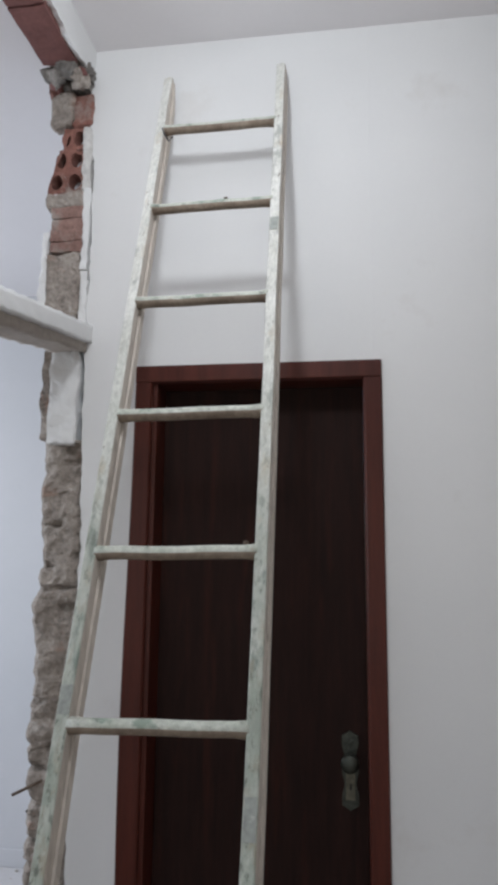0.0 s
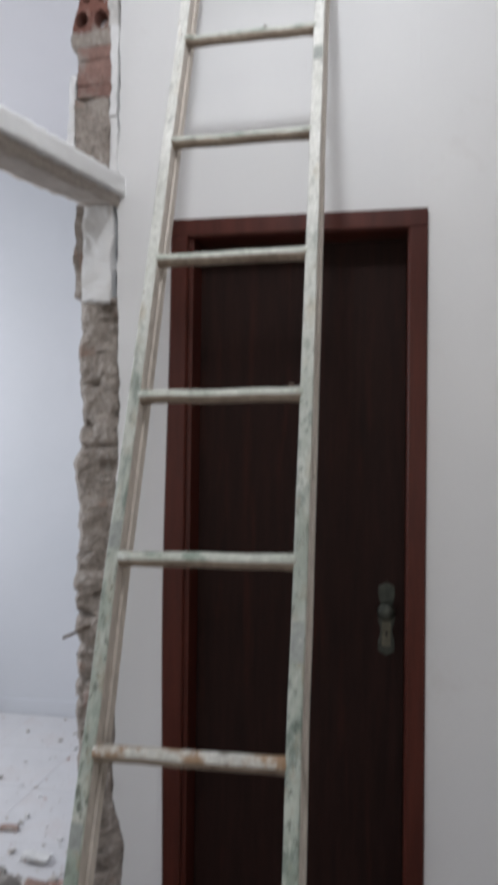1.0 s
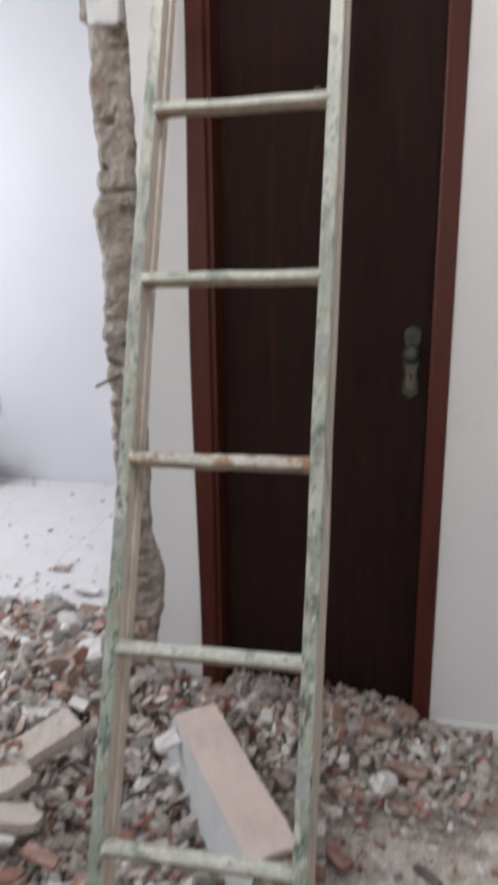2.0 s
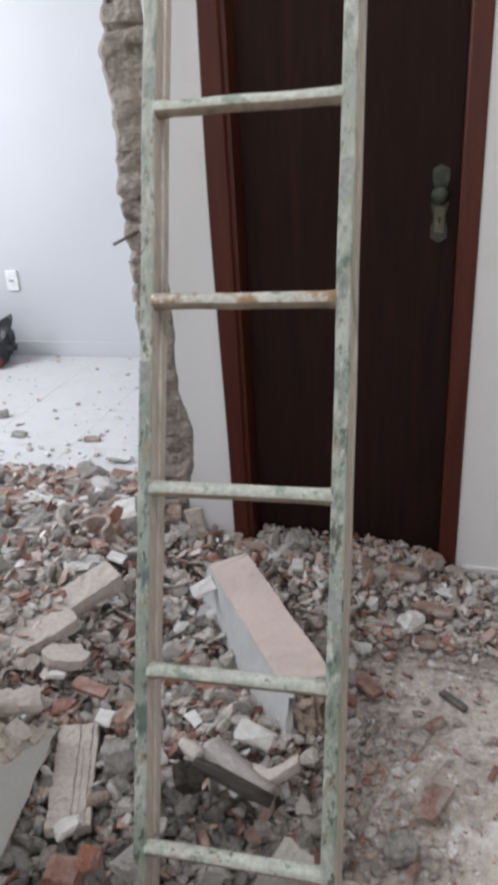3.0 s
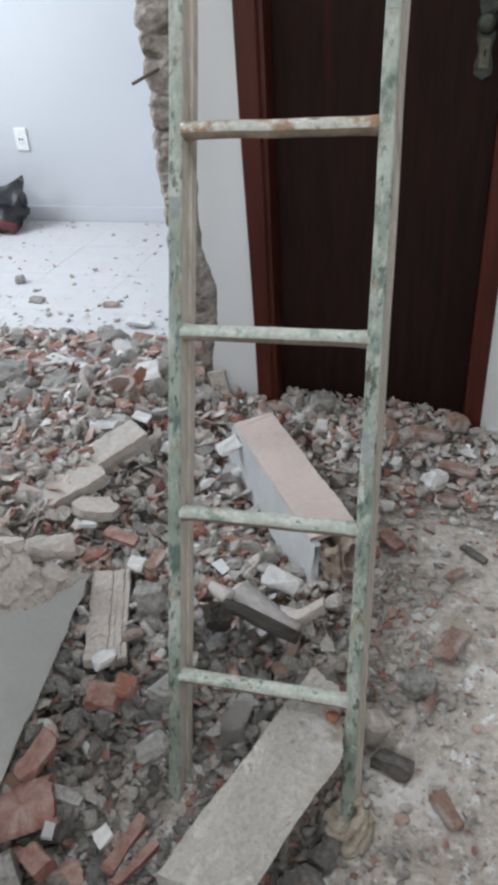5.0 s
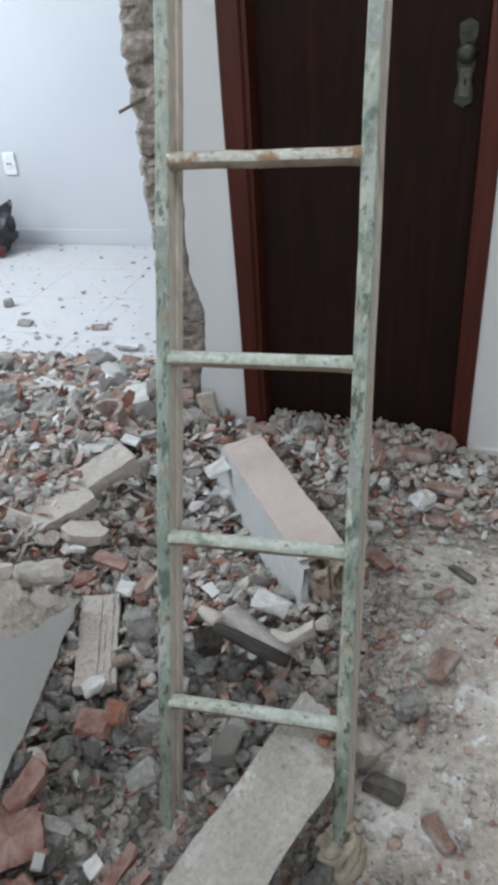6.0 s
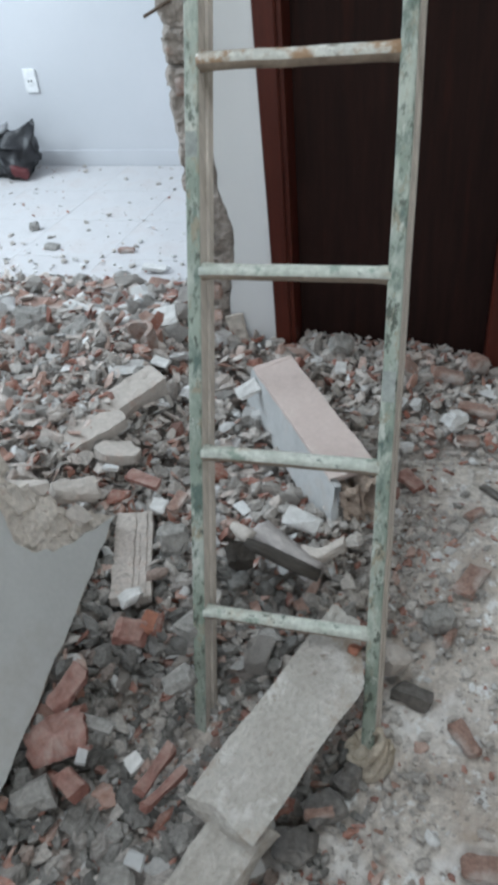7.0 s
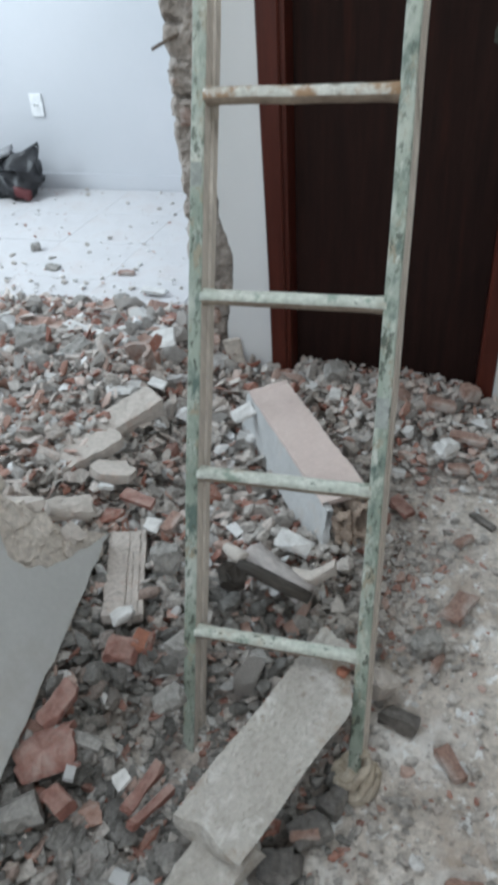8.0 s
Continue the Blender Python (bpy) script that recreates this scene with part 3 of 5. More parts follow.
# what is left of the wall under the ceiling, running towards the room
up = empty("hanging_wall_remnant", (-0.23, -0.8, CEIL), "strip of broken brick wall left under the ceiling", "broken wall", kind="structure")
U_INV = Matrix.Translation((0.23, 0.8, -CEIL))
y = -0.02
k = 0
while y > -1.9:
    ln = 0.085 if k == 0 else 0.20 + 0.05 * rng.random()
    if y < -0.1:
        b = rough_box(0.105, ln - 0.004, 0.10, 40.0 + k, 0.003, 16.0, 0.02)
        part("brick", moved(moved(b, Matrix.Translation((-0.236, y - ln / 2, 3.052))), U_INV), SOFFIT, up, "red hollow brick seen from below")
    m = rough_box(0.103, 0.012 if y < -0.1 else ln, 0.085, 60.0 + k, 0.012, 20.0, 0.015)
    part("mortar_joint", moved(moved(m, Matrix.Translation((-0.232, y - (0.0 if y < -0.1 else ln / 2), 3.062))), U_INV), MORTAR, up)
    y -= ln
    k += 1
bm = bmesh.new()
rows = []
y = 0.0
while y > -1.92:
    zb = 3.012 + 0.018 * noise.noise(Vector((y * 8, 0, 5))) + 0.010 * noise.noise(Vector((y * 30, 0, 5)))
    rows.append([bm.verts.new(v) for v in ((-0.168, y, zb), (-0.168, y, CEIL), (-0.190, y, CEIL), (-0.186, y, zb + 0.006))])
    y -= 0.02
for a, b in zip(rows, rows[1:]):
    for j in range(4):
        bm.faces.new((a[j], a[(j + 1) % 4], b[(j + 1) % 4], b[j]))
part("plaster_face", moved(bm, U_INV), WALL, up, "white plaster skin with a chipped lower edge")

# lintel left hanging across the gap
lintel = empty("concrete_lintel", (-0.21, 0.0, 2.19), "plaster-faced concrete lintel left across the gap", "lintel", kind="structure")
LM = pose(-0.21, 0.0, 2.192, 0, 0, -90) @ pose(0, 0, 0, 0, 9.6, 0)
b = rough_box(1.3, 0.100, 0.070, 80.0, 0.006, 16.0, 0.016)
part("concrete_core", moved(b, Matrix.Translation((0, 0, -2.19)) @ Matrix.Translation((0.21, 0, 0)) @ LM @ Matrix.Translation((0.63, 0.006, 0.0))), CLAYPL, lintel, "rough pale underside", smooth=True)
b = rough_box(1.3, 0.018, 0.052, 81.0, 0.0045, 40.0, 0.010)
part("plaster_face", moved(b, Matrix.Translation((0.21, 0, -2.19)) @ LM @ Matrix.Translation((0.63, 0.062, 0.016))), WALL, lintel, "white plaster face with a chipped edge", smooth=True)

# ---- the ladder ----
A_L, A_R = Vector((0.150, -1.261, -0.191)), Vector((0.455, -1.260, -0.184))
STEP_L, STEP_R = Vector((-0.0052, 0.1128, 0.2940)), Vector((-0.0050, 0.1127, 0.2936))
ladder = empty("ladder", (0.30, -1.23, FLOOR_R), "worn mint-painted metal ladder leaning on the wall", "ladder")
LAD_INV = Matrix.Translation((-0.30, 1.23, -FLOOR_R))
UPV = STEP_L.normalized()
OUT = Vector((1, 0, 0)).cross(UPV).normalized()   # towards the viewer
if OUT.y > 0:
    OUT = -OUT


def rail(a, step, side, n0, n1):
    """A channel rail; a is its inner front edge, side the way to its outer face."""
    prof = [(0.0, 0.010), (0.002, 0.012), (0.0225, 0.012), (0.0245, 0.010), (0.0245, -0.008), (0.021, -0.010), (0.021, -0.022), (0.0245, -0.024), (0.0245, -0.042),
            (0.0, -0.042), (0.0, -0.024), (0.004, -0.022), (0.004, -0.010), (0.0, -0.008)]
    turn = radians(7)
    across, front = Vector((math.cos(turn), 0, 0)) + OUT * math.sin(turn), OUT * math.cos(turn) - Vector((math.sin(turn), 0, 0))
    bm = bmesh.new()
    rings = []
    m = 60
    for i in range(m + 1):
        nn = n0 + (n1 - n0) * i / m
        p = a + step * nn
        p += Vector((0.002 * noise.noise(Vector((nn * 1.3, side * 3, 0))), 0, 0)) + OUT * 0.002 * noise.noise(Vector((nn * 1.1, side * 5, 2)))
        top = 0.35 + 0.65 * smooth01(n1, n1 - 0.28, nn)
        rings.append([bm.verts.new(p + across * (side * u) + front * (v if v > 0 else v * top)) for u, v in prof])
    np_ = len(prof)
    for i, (r0, r1) in enumerate(zip(rings, rings[1:])):
        for j in range(np_):
            q = (r0[j], r0[(j + 1) % np_], r1[(j + 1) % np_], r1[j])
            f = bm.faces.new(q if side > 0 else q[::-1])
            f.material_index = 0 if j <= 2 else 1
    bm.faces.new(rings[0] if side < 0 else rings[0][::-1])
    bm.faces.new(rings[-1][::-1] if side < 0 else rings[-1])
    bmesh.ops.recalc_face_normals(bm, faces=bm.faces)
    return bm


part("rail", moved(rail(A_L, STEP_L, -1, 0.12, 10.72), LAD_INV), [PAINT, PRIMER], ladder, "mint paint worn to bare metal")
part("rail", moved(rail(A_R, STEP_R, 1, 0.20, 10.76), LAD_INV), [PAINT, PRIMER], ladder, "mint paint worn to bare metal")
for nn in range(1, 11):
    a, b = A_L + STEP_L * nn - Vector((0.004, 0, 0)), A_R + STEP_R * nn + Vector((0.004, 0, 0))
    pts, rad = [], []
    for i in range(13):
        p = a.lerp(b, i / 12)
        p += (UPV * 0.0014 + OUT * 0.001) * noise.noise(Vector((nn * 3.1, i * 0.35, 1)))
        pts.append(p - OUT * 0.002)
        rad.append(0.0136 + 0.0004 * noise.noise(Vector((nn * 2.1, i * 0.7, 9))) + (0.0022 if i in (0, 12) else 0))
    bm = tube(pts, rad, 14)
    bm.normal_update()
    # Faces turned down take the brown that carries the shade.
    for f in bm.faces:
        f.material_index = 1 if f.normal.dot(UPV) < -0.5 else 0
    part("rung", moved(bm, LAD_INV), [PAINTR if nn == 4 else RUNG, UNDERSHADE], ladder, "rusty painted tube rung" if nn == 4 else "", smooth=True)

BAREMETAL = surface("bare_grey_metal", [(0.0, (0.28, 0.30, 0.28)), (1.0, (0.42, 0.44, 0.41))], 20.0, 0.5, 0.2, 90, grainy=0.2, stain=[((0.55, 0.56, 0.52), 30.0, 0.58, 0.68)])
turn = radians(7)
ACROSS, FRONT = Vector((math.cos(turn), 0, 0)) + OUT * math.sin(turn), OUT * math.cos(turn) - Vector((math.sin(turn), 0, 0))
for a, step, side, nn, ln in ((A_L, STEP_L, -1, 5.13, 0.16), (A_R, STEP_R, 1, 8.70, 0.13), (A_R, STEP_R, 1, 4.58, 0.20), (A_L, STEP_L, -1, 3.62, 0.12), (A_R, STEP_R, 1, 2.45, 0.16)):
    bm = bmesh.new()
    ring = []
    for k in range(9):
        c = a + step * (nn - ln / 2 + ln * k / 8)
        lo, hi = 0.001 + 0.004 * abs(noise.noise(Vector((k * 1.7, nn, 0)))), 0.0235 - 0.004 * abs(noise.noise(Vector((k * 1.3, nn, 4))))
        ring.append([bm.verts.new(c + ACROSS * (side * u) + FRONT * v) for u, v in ((lo, 0.0118), (lo, 0.0128), (hi, 0.0128), (hi, 0.0118))])
    for r0, r1 in zip(ring, ring[1:]):
        for j in range(4):
            bm.faces.new((r0[j], r0[(j + 1) % 4], r1[(j + 1) % 4], r1[j]))
    bm.faces.new(ring[0][::-1])
    bm.faces.new(ring[-1])
    bmesh.ops.recalc_face_normals(bm, faces=bm.faces)
    part("scraped_patch", moved(bm, LAD_INV), BAREMETAL, ladder, "paint scraped to grey metal")
for base, way, r0 in ((A_L.lerp(A_R, 0.62) + STEP_L * 9, UPV, 0.006), (A_L.lerp(A_R, 0.94) + STEP_L * 6, UPV, 0.006)):
    bm = tube([base + way * 0.010, base + way * 0.017, base + way * 0.019], [r0, r0, r0 * 0.6], 10)
    part("bolt_head", moved(bm, LAD_INV), IRON, ladder, "rusty bolt head")
wire = tube([A_L + STEP_L * 9.98 + OUT * 0.012 - Vector((0.006, 0, 0)), A_L + STEP_L * 9.88 + OUT * 0.016 + Vector((0.004, 0, 0)), A_L + STEP_L * 9.80 + OUT * 0.010 + Vector((0.018, 0, 0)),
             A_L + STEP_L * 9.88 + OUT * 0.004 + Vector((0.024, 0, 0))], 0.0022, 6)
part("wire_tie", moved(wire, LAD_INV), BAGBLACK, ladder, "twisted dark wire tie")

# rag tied round the foot
FOOT = A_R + STEP_R * 0.20 + Vector((0.012, -0.012, 0.0))
rag = empty("foot_rag", tuple(FOOT), "beige cloth wrapped round the ladder's foot", "cloth")
RI = Matrix.Translation(-FOOT)
RAG_BASE = FLOOR_R + floor_dip(0.5, -1.3) - 0.012
bm = bmesh.new()
bmesh.ops.create_icosphere(bm, subdivisions=4, radius=1.0)
for v in bm.verts:
    d = v.co.copy()
    crease = 0.10 * math.sin(d.z * 16 + 2.2 * math.sin(math.atan2(d.y, d.x) * 1.5)) + 0.16 * noise.noise(d * 2.6) + 0.08 * noise.noise(d * 7)
    k = 1 + crease
    v.co = FOOT + Vector((d.x * 0.040 * k, d.y * 0.040 * k, -0.008 + d.z * 0.040 * k))
    v.co.z = max(v.co.z, RAG_BASE)
part("wrap", moved(bm, RI), CLOTH, rag, smooth=True)
for k, (up, rad, thick, lean) in enumerate(((-0.010, 0.037, 0.011, 0.014), (0.010, 0.034, 0.010, 0.024), (0.028, 0.031, 0.009, 0.036), (0.044, 0.027, 0.007, 0.030))):
    ring, wide = [], []
    for i in range(31):
        a = 2 * math.pi * i / 30 + k * 1.1
        q = rad * (1 + 0.10 * math.sin(2 * a + k * 2) + 0.05 * math.sin(5 * a + k))
        ring.append(FOOT + Vector((math.cos(a) * q, math.sin(a) * q, up + lean * math.sin(a + 0.5 * k) + 0.004 * math.sin(3 * a + k))))
        wide.append(thick * (1 + 0.22 * math.sin(3 * a + 1.3 * k) + 0.12 * math.sin(7 * a)))
    bm = tube(ring, wide, 12)
    for v in bm.verts:
        v.co += noise.noise_vector(v.co * 60 + Vector((k, 0, 0))) * 0.005 + noise.noise_vector(v.co * 150) * 0.002
        v.co.z = max(v.co.z, RAG_BASE)
    part("twisted_fold", moved(bm, RI), CLOTH, rag, smooth=True)
bm = tube([FOOT + Vector((0.026, 0.010, 0.012)), FOOT + Vector((0.036, 0.004, 0.032)), FOOT + Vector((0.040, 0.008, 0.052)), FOOT + Vector((0.036, 0.016, 0.062))], [0.009, 0.010, 0.008, 0.003], 10)
part("loose_end", moved(bm, RI), CLOTH, rag, smooth=True)


# ---- large rubble ----
def broken(bm, dims, seed):
    """Breaks the corners of a block off along a few slanting planes."""
    q = random.Random(int(seed * 97))
    half = Vector(dims) / 2
    start = q.uniform(0, 2 * math.pi)
    long = max(dims) > 1.9 * sorted(dims)[1]
    for k in range(3 if long else 4):
        a = start + k * 1.7 + q.uniform(-0.35, 0.35)
        n = Vector((math.cos(a) / half.x, math.sin(a) / half.y, q.uniform(-0.45, 0.75) / half.z)).normalized()
        reach = sum(abs(c) * h for c, h in zip(n, half))
        r = bmesh.ops.bisect_plane(bm, geom=bm.verts[:] + bm.edges[:] + bm.faces[:], plane_co=n * reach * (q.uniform(0.66, 0.84) if long else q.uniform(0.54, 0.74)), plane_no=n, clear_outer=True)
        cut = [e for e in r["geom_cut"] if isinstance(e, bmesh.types.BMEdge)]
        if cut:
            bmesh.ops.holes_fill(bm, edges=cut, sides=0)
    bmesh.ops.recalc_face_normals(bm, faces=bm.faces)


def block(name, at, rot, dims, mat, seed, label, category, amp=0.008, ends=0.0, freq=18.0, step=0.02):
    bm = rough_box(*dims, seed, min(amp, 0.24 * min(dims)), freq, min(step, max(dims) / 7), ends)
    if max(dims) < 0.2:
        broken(bm, dims, seed)
    ob = thing(name, bm, mat, label, category, group=name.replace("_", " ") + "s in the rubble")
    ob.matrix_world = pose(*at, *rot)
    return ob


# concrete beam at the ladder's foot
beam = block("concrete_beam", (0.354, -1.293, 0.041), (0, -2, 68.5), (0.455, 0.140, 0.052), CONCRETE, 3.3, "broken precast concrete beam lying on the rubble", "beam", 0.004, 0.014, 12.0)

for v in beam.data.vertices:
    side = -0.07 + 0.083 * max(0.0, (v.co.x - 0.10) / 0.127)      # the end is broken off slantwise
    under = 0.055 * smooth01(0.02, -0.02, v.co.z) * smooth01(0.22, 0.1, v.co.x) if v.co.y < 0 else 0.0
    v.co.y = side + (v.co.y + 0.07) / 0.14 * (0.07 - side) + under
block("concrete_lump", (0.272, -1.540, -0.008), (2, -16, 66), (0.23, 0.104, 0.056), CONCRETE, 3.9, "broken lower end of the concrete beam", "concrete lump", 0.009, 0.02, 14.0)

TORN = surface("torn_hollow_brick", [(0.0, (0.40, 0.31, 0.25)), (1.0, (0.60, 0.50, 0.42))], 14.0, 0.95, 0.7, 110, grainy=0.3, stain=[((0.18, 0.115, 0.09), 16.0, 0.58, 0.70)])

SIDEPL = surface("dusty_pale_plaster", [(0.0, (0.42, 0.42, 0.42)), (1.0, (0.51, 0.51, 0.505))], 8.0, 0.9, 0.2, 60, grainy=0.06, stain=[((0.48, 0.44, 0.41), 12.0, 0.56, 0.72)])

GREYTILE = surface("grey_mauve_clay", [(0.0, (0.33, 0.30, 0.29)), (1.0, (0.50, 0.46, 0.44))], 10.0, 0.85, 0.4, 90, grainy=0.2, stretch=(0.5, 2, 2))
BLACKBROWN = surface("dark_brown_wood", [(0.0, (0.028, 0.023, 0.019)), (1.0, (0.085, 0.072, 0.060))], 14.0, 0.85, 0.7, 90, grainy=0.3, stretch=(0.4, 2, 2))
GREYST = surface("grey_mortar_stone", [(0.0, (0.26, 0.248, 0.23)), (1.0, (0.40, 0.38, 0.355))], 16.0, 0.95, 0.9, 90, grainy=0.3, stain=[((0.48, 0.455, 0.43), 18.0, 0.58, 0.70), ((0.30, 0.22, 0.18), 22.0, 0.62, 0.72)])
ORANGE = surface("orange_clay", [(0.0, (0.29, 0.12, 0.08)), (1.0, (0.39, 0.18, 0.12))], 14.0, 0.9, 0.5, 90, grainy=0.2)

# wall chunk with pinkish plaster on top and white on its side
chunk = empty("plastered_wall_chunk", (0.222, -0.524, 0.0), "chunk of brick wall with pinkish plaster and white paint", "wall chunk")
CM = pose(0.012, -0.014, 0.064, 4, 3, -54.5)
b = rough_box(0.36, 0.092, 0.13, 4.4, 0.004, 12.0, 0.02, 0.02)
part("brick_core", moved(b, CM @ Matrix.Translation((-0.075, 0, 0))), BRICK, chunk, "broken clay brick core")


def torn_cells(cells, deep, seed):
    """The broken end of a hollow brick, seen along x: torn clay round open cells."""
    bm = bmesh.new()
    for y0, y1, z0, z1, open_to in cells:
        cy, cz = (y0 + y1) / 2, (z0 + z1) / 2
        rings = [[], [], [], []]
        for q in range(20):
            a = 2 * math.pi * q / 20
            ca, sa = math.cos(a), math.sin(a)
            m = max(abs(ca), abs(sa))
            e = Vector((0, cy + ca / m * (y1 - y0) / 2, cz + sa / m * (z1 - z0) / 2))
            jag = noise.noise(e * 38 + Vector((seed, 0, 0))) + 0.5 * noise.noise(e * 90 + Vector((seed, 0, 0)))
            k = open_to + 0.10 * noise.noise(Vector((ca * 2, sa * 2, seed + cy * 30)))
            i = Vector((0, cy + ca * k * (y1 - y0) / 2, cz + sa * k * (z1 - z0) / 2))
            for ring, p, x in zip(rings, (e, e.lerp(i, 0.45), i, i.lerp(Vector((0, cy, cz)), 0.15)), (0.026 * jag - 0.012, 0.022 * jag, 0.020 * jag - 0.004, -deep)):
                ring.append(bm.verts.new((x, p.y, p.z)))
        for r0, r1 in zip(rings, rings[1:]):
            for q in range(20):
                w = (q + 1) % 20
                bm.faces.new((r0[q], r0[w], r1[w], r1[q]))
        bm.faces.new(rings[-1])
    bmesh.ops.recalc_face_normals(bm, faces=bm.faces)
    return bm


b = torn_cells([(-0.048, 0.0, 0.0, 0.066, 0.42), (0.0, 0.050, -0.034, 0.066, 0.80), (-0.048, 0.0, -0.066, 0.0, 0.30), (0.0, 0.050, -0.066, -0.034, 0.72)], 0.12, 3.0)
part("hollow_brick", moved(b, CM @ Matrix.Translation((0.252, 0, 0))), TORN, chunk, "torn end of a hollow clay brick")
for yy, zz, w, h in ((0.02, -0.062, 0.06, 0.011),):
    b = rough_box(0.09, w, h, 4.9 + yy * 7 + zz * 3, 0.006, 30.0, 0.008, 0.030)
    part("cell_wall", moved(b, CM @ Matrix.Translation((0.235 - 0.02 * (yy > 0.01), yy, zz))), TORN, chunk, "torn wall of the hollow brick")
b = rough_box(0.52, 0.114, 0.013, 4.6, 0.003, 12.0, 0.012, 0.035)
part("plaster_top", moved(b, CM @ Matrix.Translation((-0.035, 0.0, 0.072))), PINKPL, chunk, "smooth pinkish plaster")
b = rough_box(0.56, 0.016, 0.135, 4.8, 0.003, 12.0, 0.015, 0.03)
part("plaster_side", moved(b, CM @ pose(-0.03, -0.063, 0.002, -13, 0, 0)), SIDEPL, chunk, "pale grey painted plaster")

# large plastered slab leaning in the rubble
slab = empty("leaning_wall_slab", (-0.312, -1.19, 0.0), "large pale plastered wall slab leaning in rubble", "wall slab")
SM = pose(0.049, 0.0, 0.231, 0, 50, 7)
BACK_EDGE = [(0.21, -0.40), (0.212, -0.12), (0.21, 0.10), (0.207, 0.28), (0.165, 0.25), (0.126, 0.20), (0.084, 0.19), (0.056, 0.16), (0.0, 0.15),
             (-0.042, 0.16), (-0.11, 0.15), (-0.17, 0.18), (-0.25, 0.20), (-0.25, -0.40)]
FACE_EDGE = [(0.21, -0.40), (0.212, -0.12), (0.21, 0.10), (0.207, 0.27), (0.180, 0.22), (0.150, 0.15), (0.115, 0.085), (0.07, 0.05), (0.03, 0.045),
             (0.0, 0.075), (-0.05, 0.10), (-0.11, 0.115), (-0.17, 0.16), (-0.25, 0.18), (-0.25, -0.40)]


def plate(outline, z0, z1, grow, seed):
    """A flat broken piece with a torn outline."""
    bm = bmesh.new()
    pts = []
    for (xa, ya), (xb, yb) in zip(outline, outline[1:] + outline[:1]):
        for q in range(6):
            p = Vector((xa + (xb - xa) * q / 6, ya + (yb - ya) * q / 6, 0))
            d = noise.noise_vector(p * 30 + Vector((seed, 0, 0))) * 0.008 + p.normalized() * grow * (0.6 + noise.noise(p * 25 + Vector((0, seed, 0))))
            pts.append((p.x + d.x, p.y + d.y))
    lo = [bm.verts.new((x, y, z0 + 0.008 * noise.noise(Vector((x * 20, y * 20, seed))))) for x, y in pts]
    hi = [bm.verts.new((x, y, z1)) for x, y in pts]
    bm.faces.new(hi)
    bm.faces.new(lo[::-1])
    for q in range(len(pts)):
        w = (q + 1) % len(pts)
        bm.faces.new((lo[q], lo[w], hi[w], hi[q]))
    bmesh.ops.recalc_face_normals(bm, faces=bm.faces)
    return bm


PALEMORTAR = surface("pale_crumbling_mortar", [(0.0, (0.52, 0.46, 0.40)), (1.0, (0.68, 0.62, 0.555))], 12.0, 0.95, 0.9, 70, grainy=0.25,
                     stain=[((0.46, 0.34, 0.275), 12.0, 0.58, 0.72)])
part("plaster_face", moved(plate(FACE_EDGE, -0.012, 0.006, 0.0, 1.0), SM), SLABFACE, slab, "smooth dusty pale plaster")
part("mortar_bed", moved(plate(BACK_EDGE, -0.034, -0.0125, 0.016, 4.0), SM), PALEMORTAR, slab, "crumbling beige mortar layer")
part("brick_back", moved(plate(BACK_EDGE, -0.075, -0.0345, 0.028, 8.0), SM), CLAYPL, slab, "broken brick and mortar back")
PLANKCLAY = surface("dusty_grooved_clay", [(0.0, (0.46, 0.405, 0.36)), (1.0, (0.60, 0.545, 0.50))], 9.0, 0.95, 0.6, 90, grainy=0.2,
                    stain=[((0.50, 0.36, 0.29), 16.0, 0.58, 0.72), ((0.38, 0.34, 0.30), 40.0, 0.60, 0.68)])
crumb = random.Random(23)
for q in range(60):
    u = crumb.random()
    edge = 0.075 + 0.13 * abs(u - 0.55)
    at = SM @ Matrix.Translation((-0.20 + 0.38 * u, edge + 0.010 + 0.085 * crumb.random(), -0.022)) @ pose(0, 0, 0, crumb.uniform(-15, 15), crumb.uniform(-15, 15), crumb.uniform(0, 360))
    k = 0.022 + 0.042 * crumb.random() ** 1.6
    part("mortar_crumb", moved(rough_box(k * 1.3, k, k * 0.55, 120.0 + q, k * 0.16, 30.0, k * 0.2), at), PALEMORTAR, slab)
block("mortar_lump", (-0.25, -0.90, 0.135), (12, 14, 34), (0.12, 0.055, 0.03), CLAYPL, 14.1, "beige mortar lump on the wall slab's edge", "mortar lump", 0.016, 0.015, 26.0, 0.012)
block("mortar_lump", (-0.34, -0.99, 0.205), (-14, 6, 22), (0.17, 0.05, 0.022), CLAYPL, 14.5, "long beige mortar lump on the wall slab's edge", "mortar lump", 0.016, 0.015, 26.0, 0.012)
block("mortar_lump", (-0.205, -0.975, 0.130), (0, 30, -20), (0.06, 0.045, 0.028), CLAYPL, 14.8, "small beige mortar lump on the wall slab's edge", "mortar lump", 0.014, 0.01, 26.0, 0.010)

plank = empty("grooved_clay_plank", (-0.095, -0.970, 0.024), "grooved beige clay ceiling plank lying in the rubble", "clay plank")
PM = pose(0, 0, 0.003, 0, -2, -69)
for yy, w, up in ((-0.0200, 0.048, 0.0), (0.0115, 0.010, -0.002), (0.0245, 0.013, 0.0), (0.0380, 0.009, -0.001)):
    part("rib", moved(rough_box(0.29, w, 0.026, 6.1 + yy * 9, 0.0026, 34.0, 0.009, 0.012), PM @ Matrix.Translation((0, yy, up))), PLANKCLAY, plank)
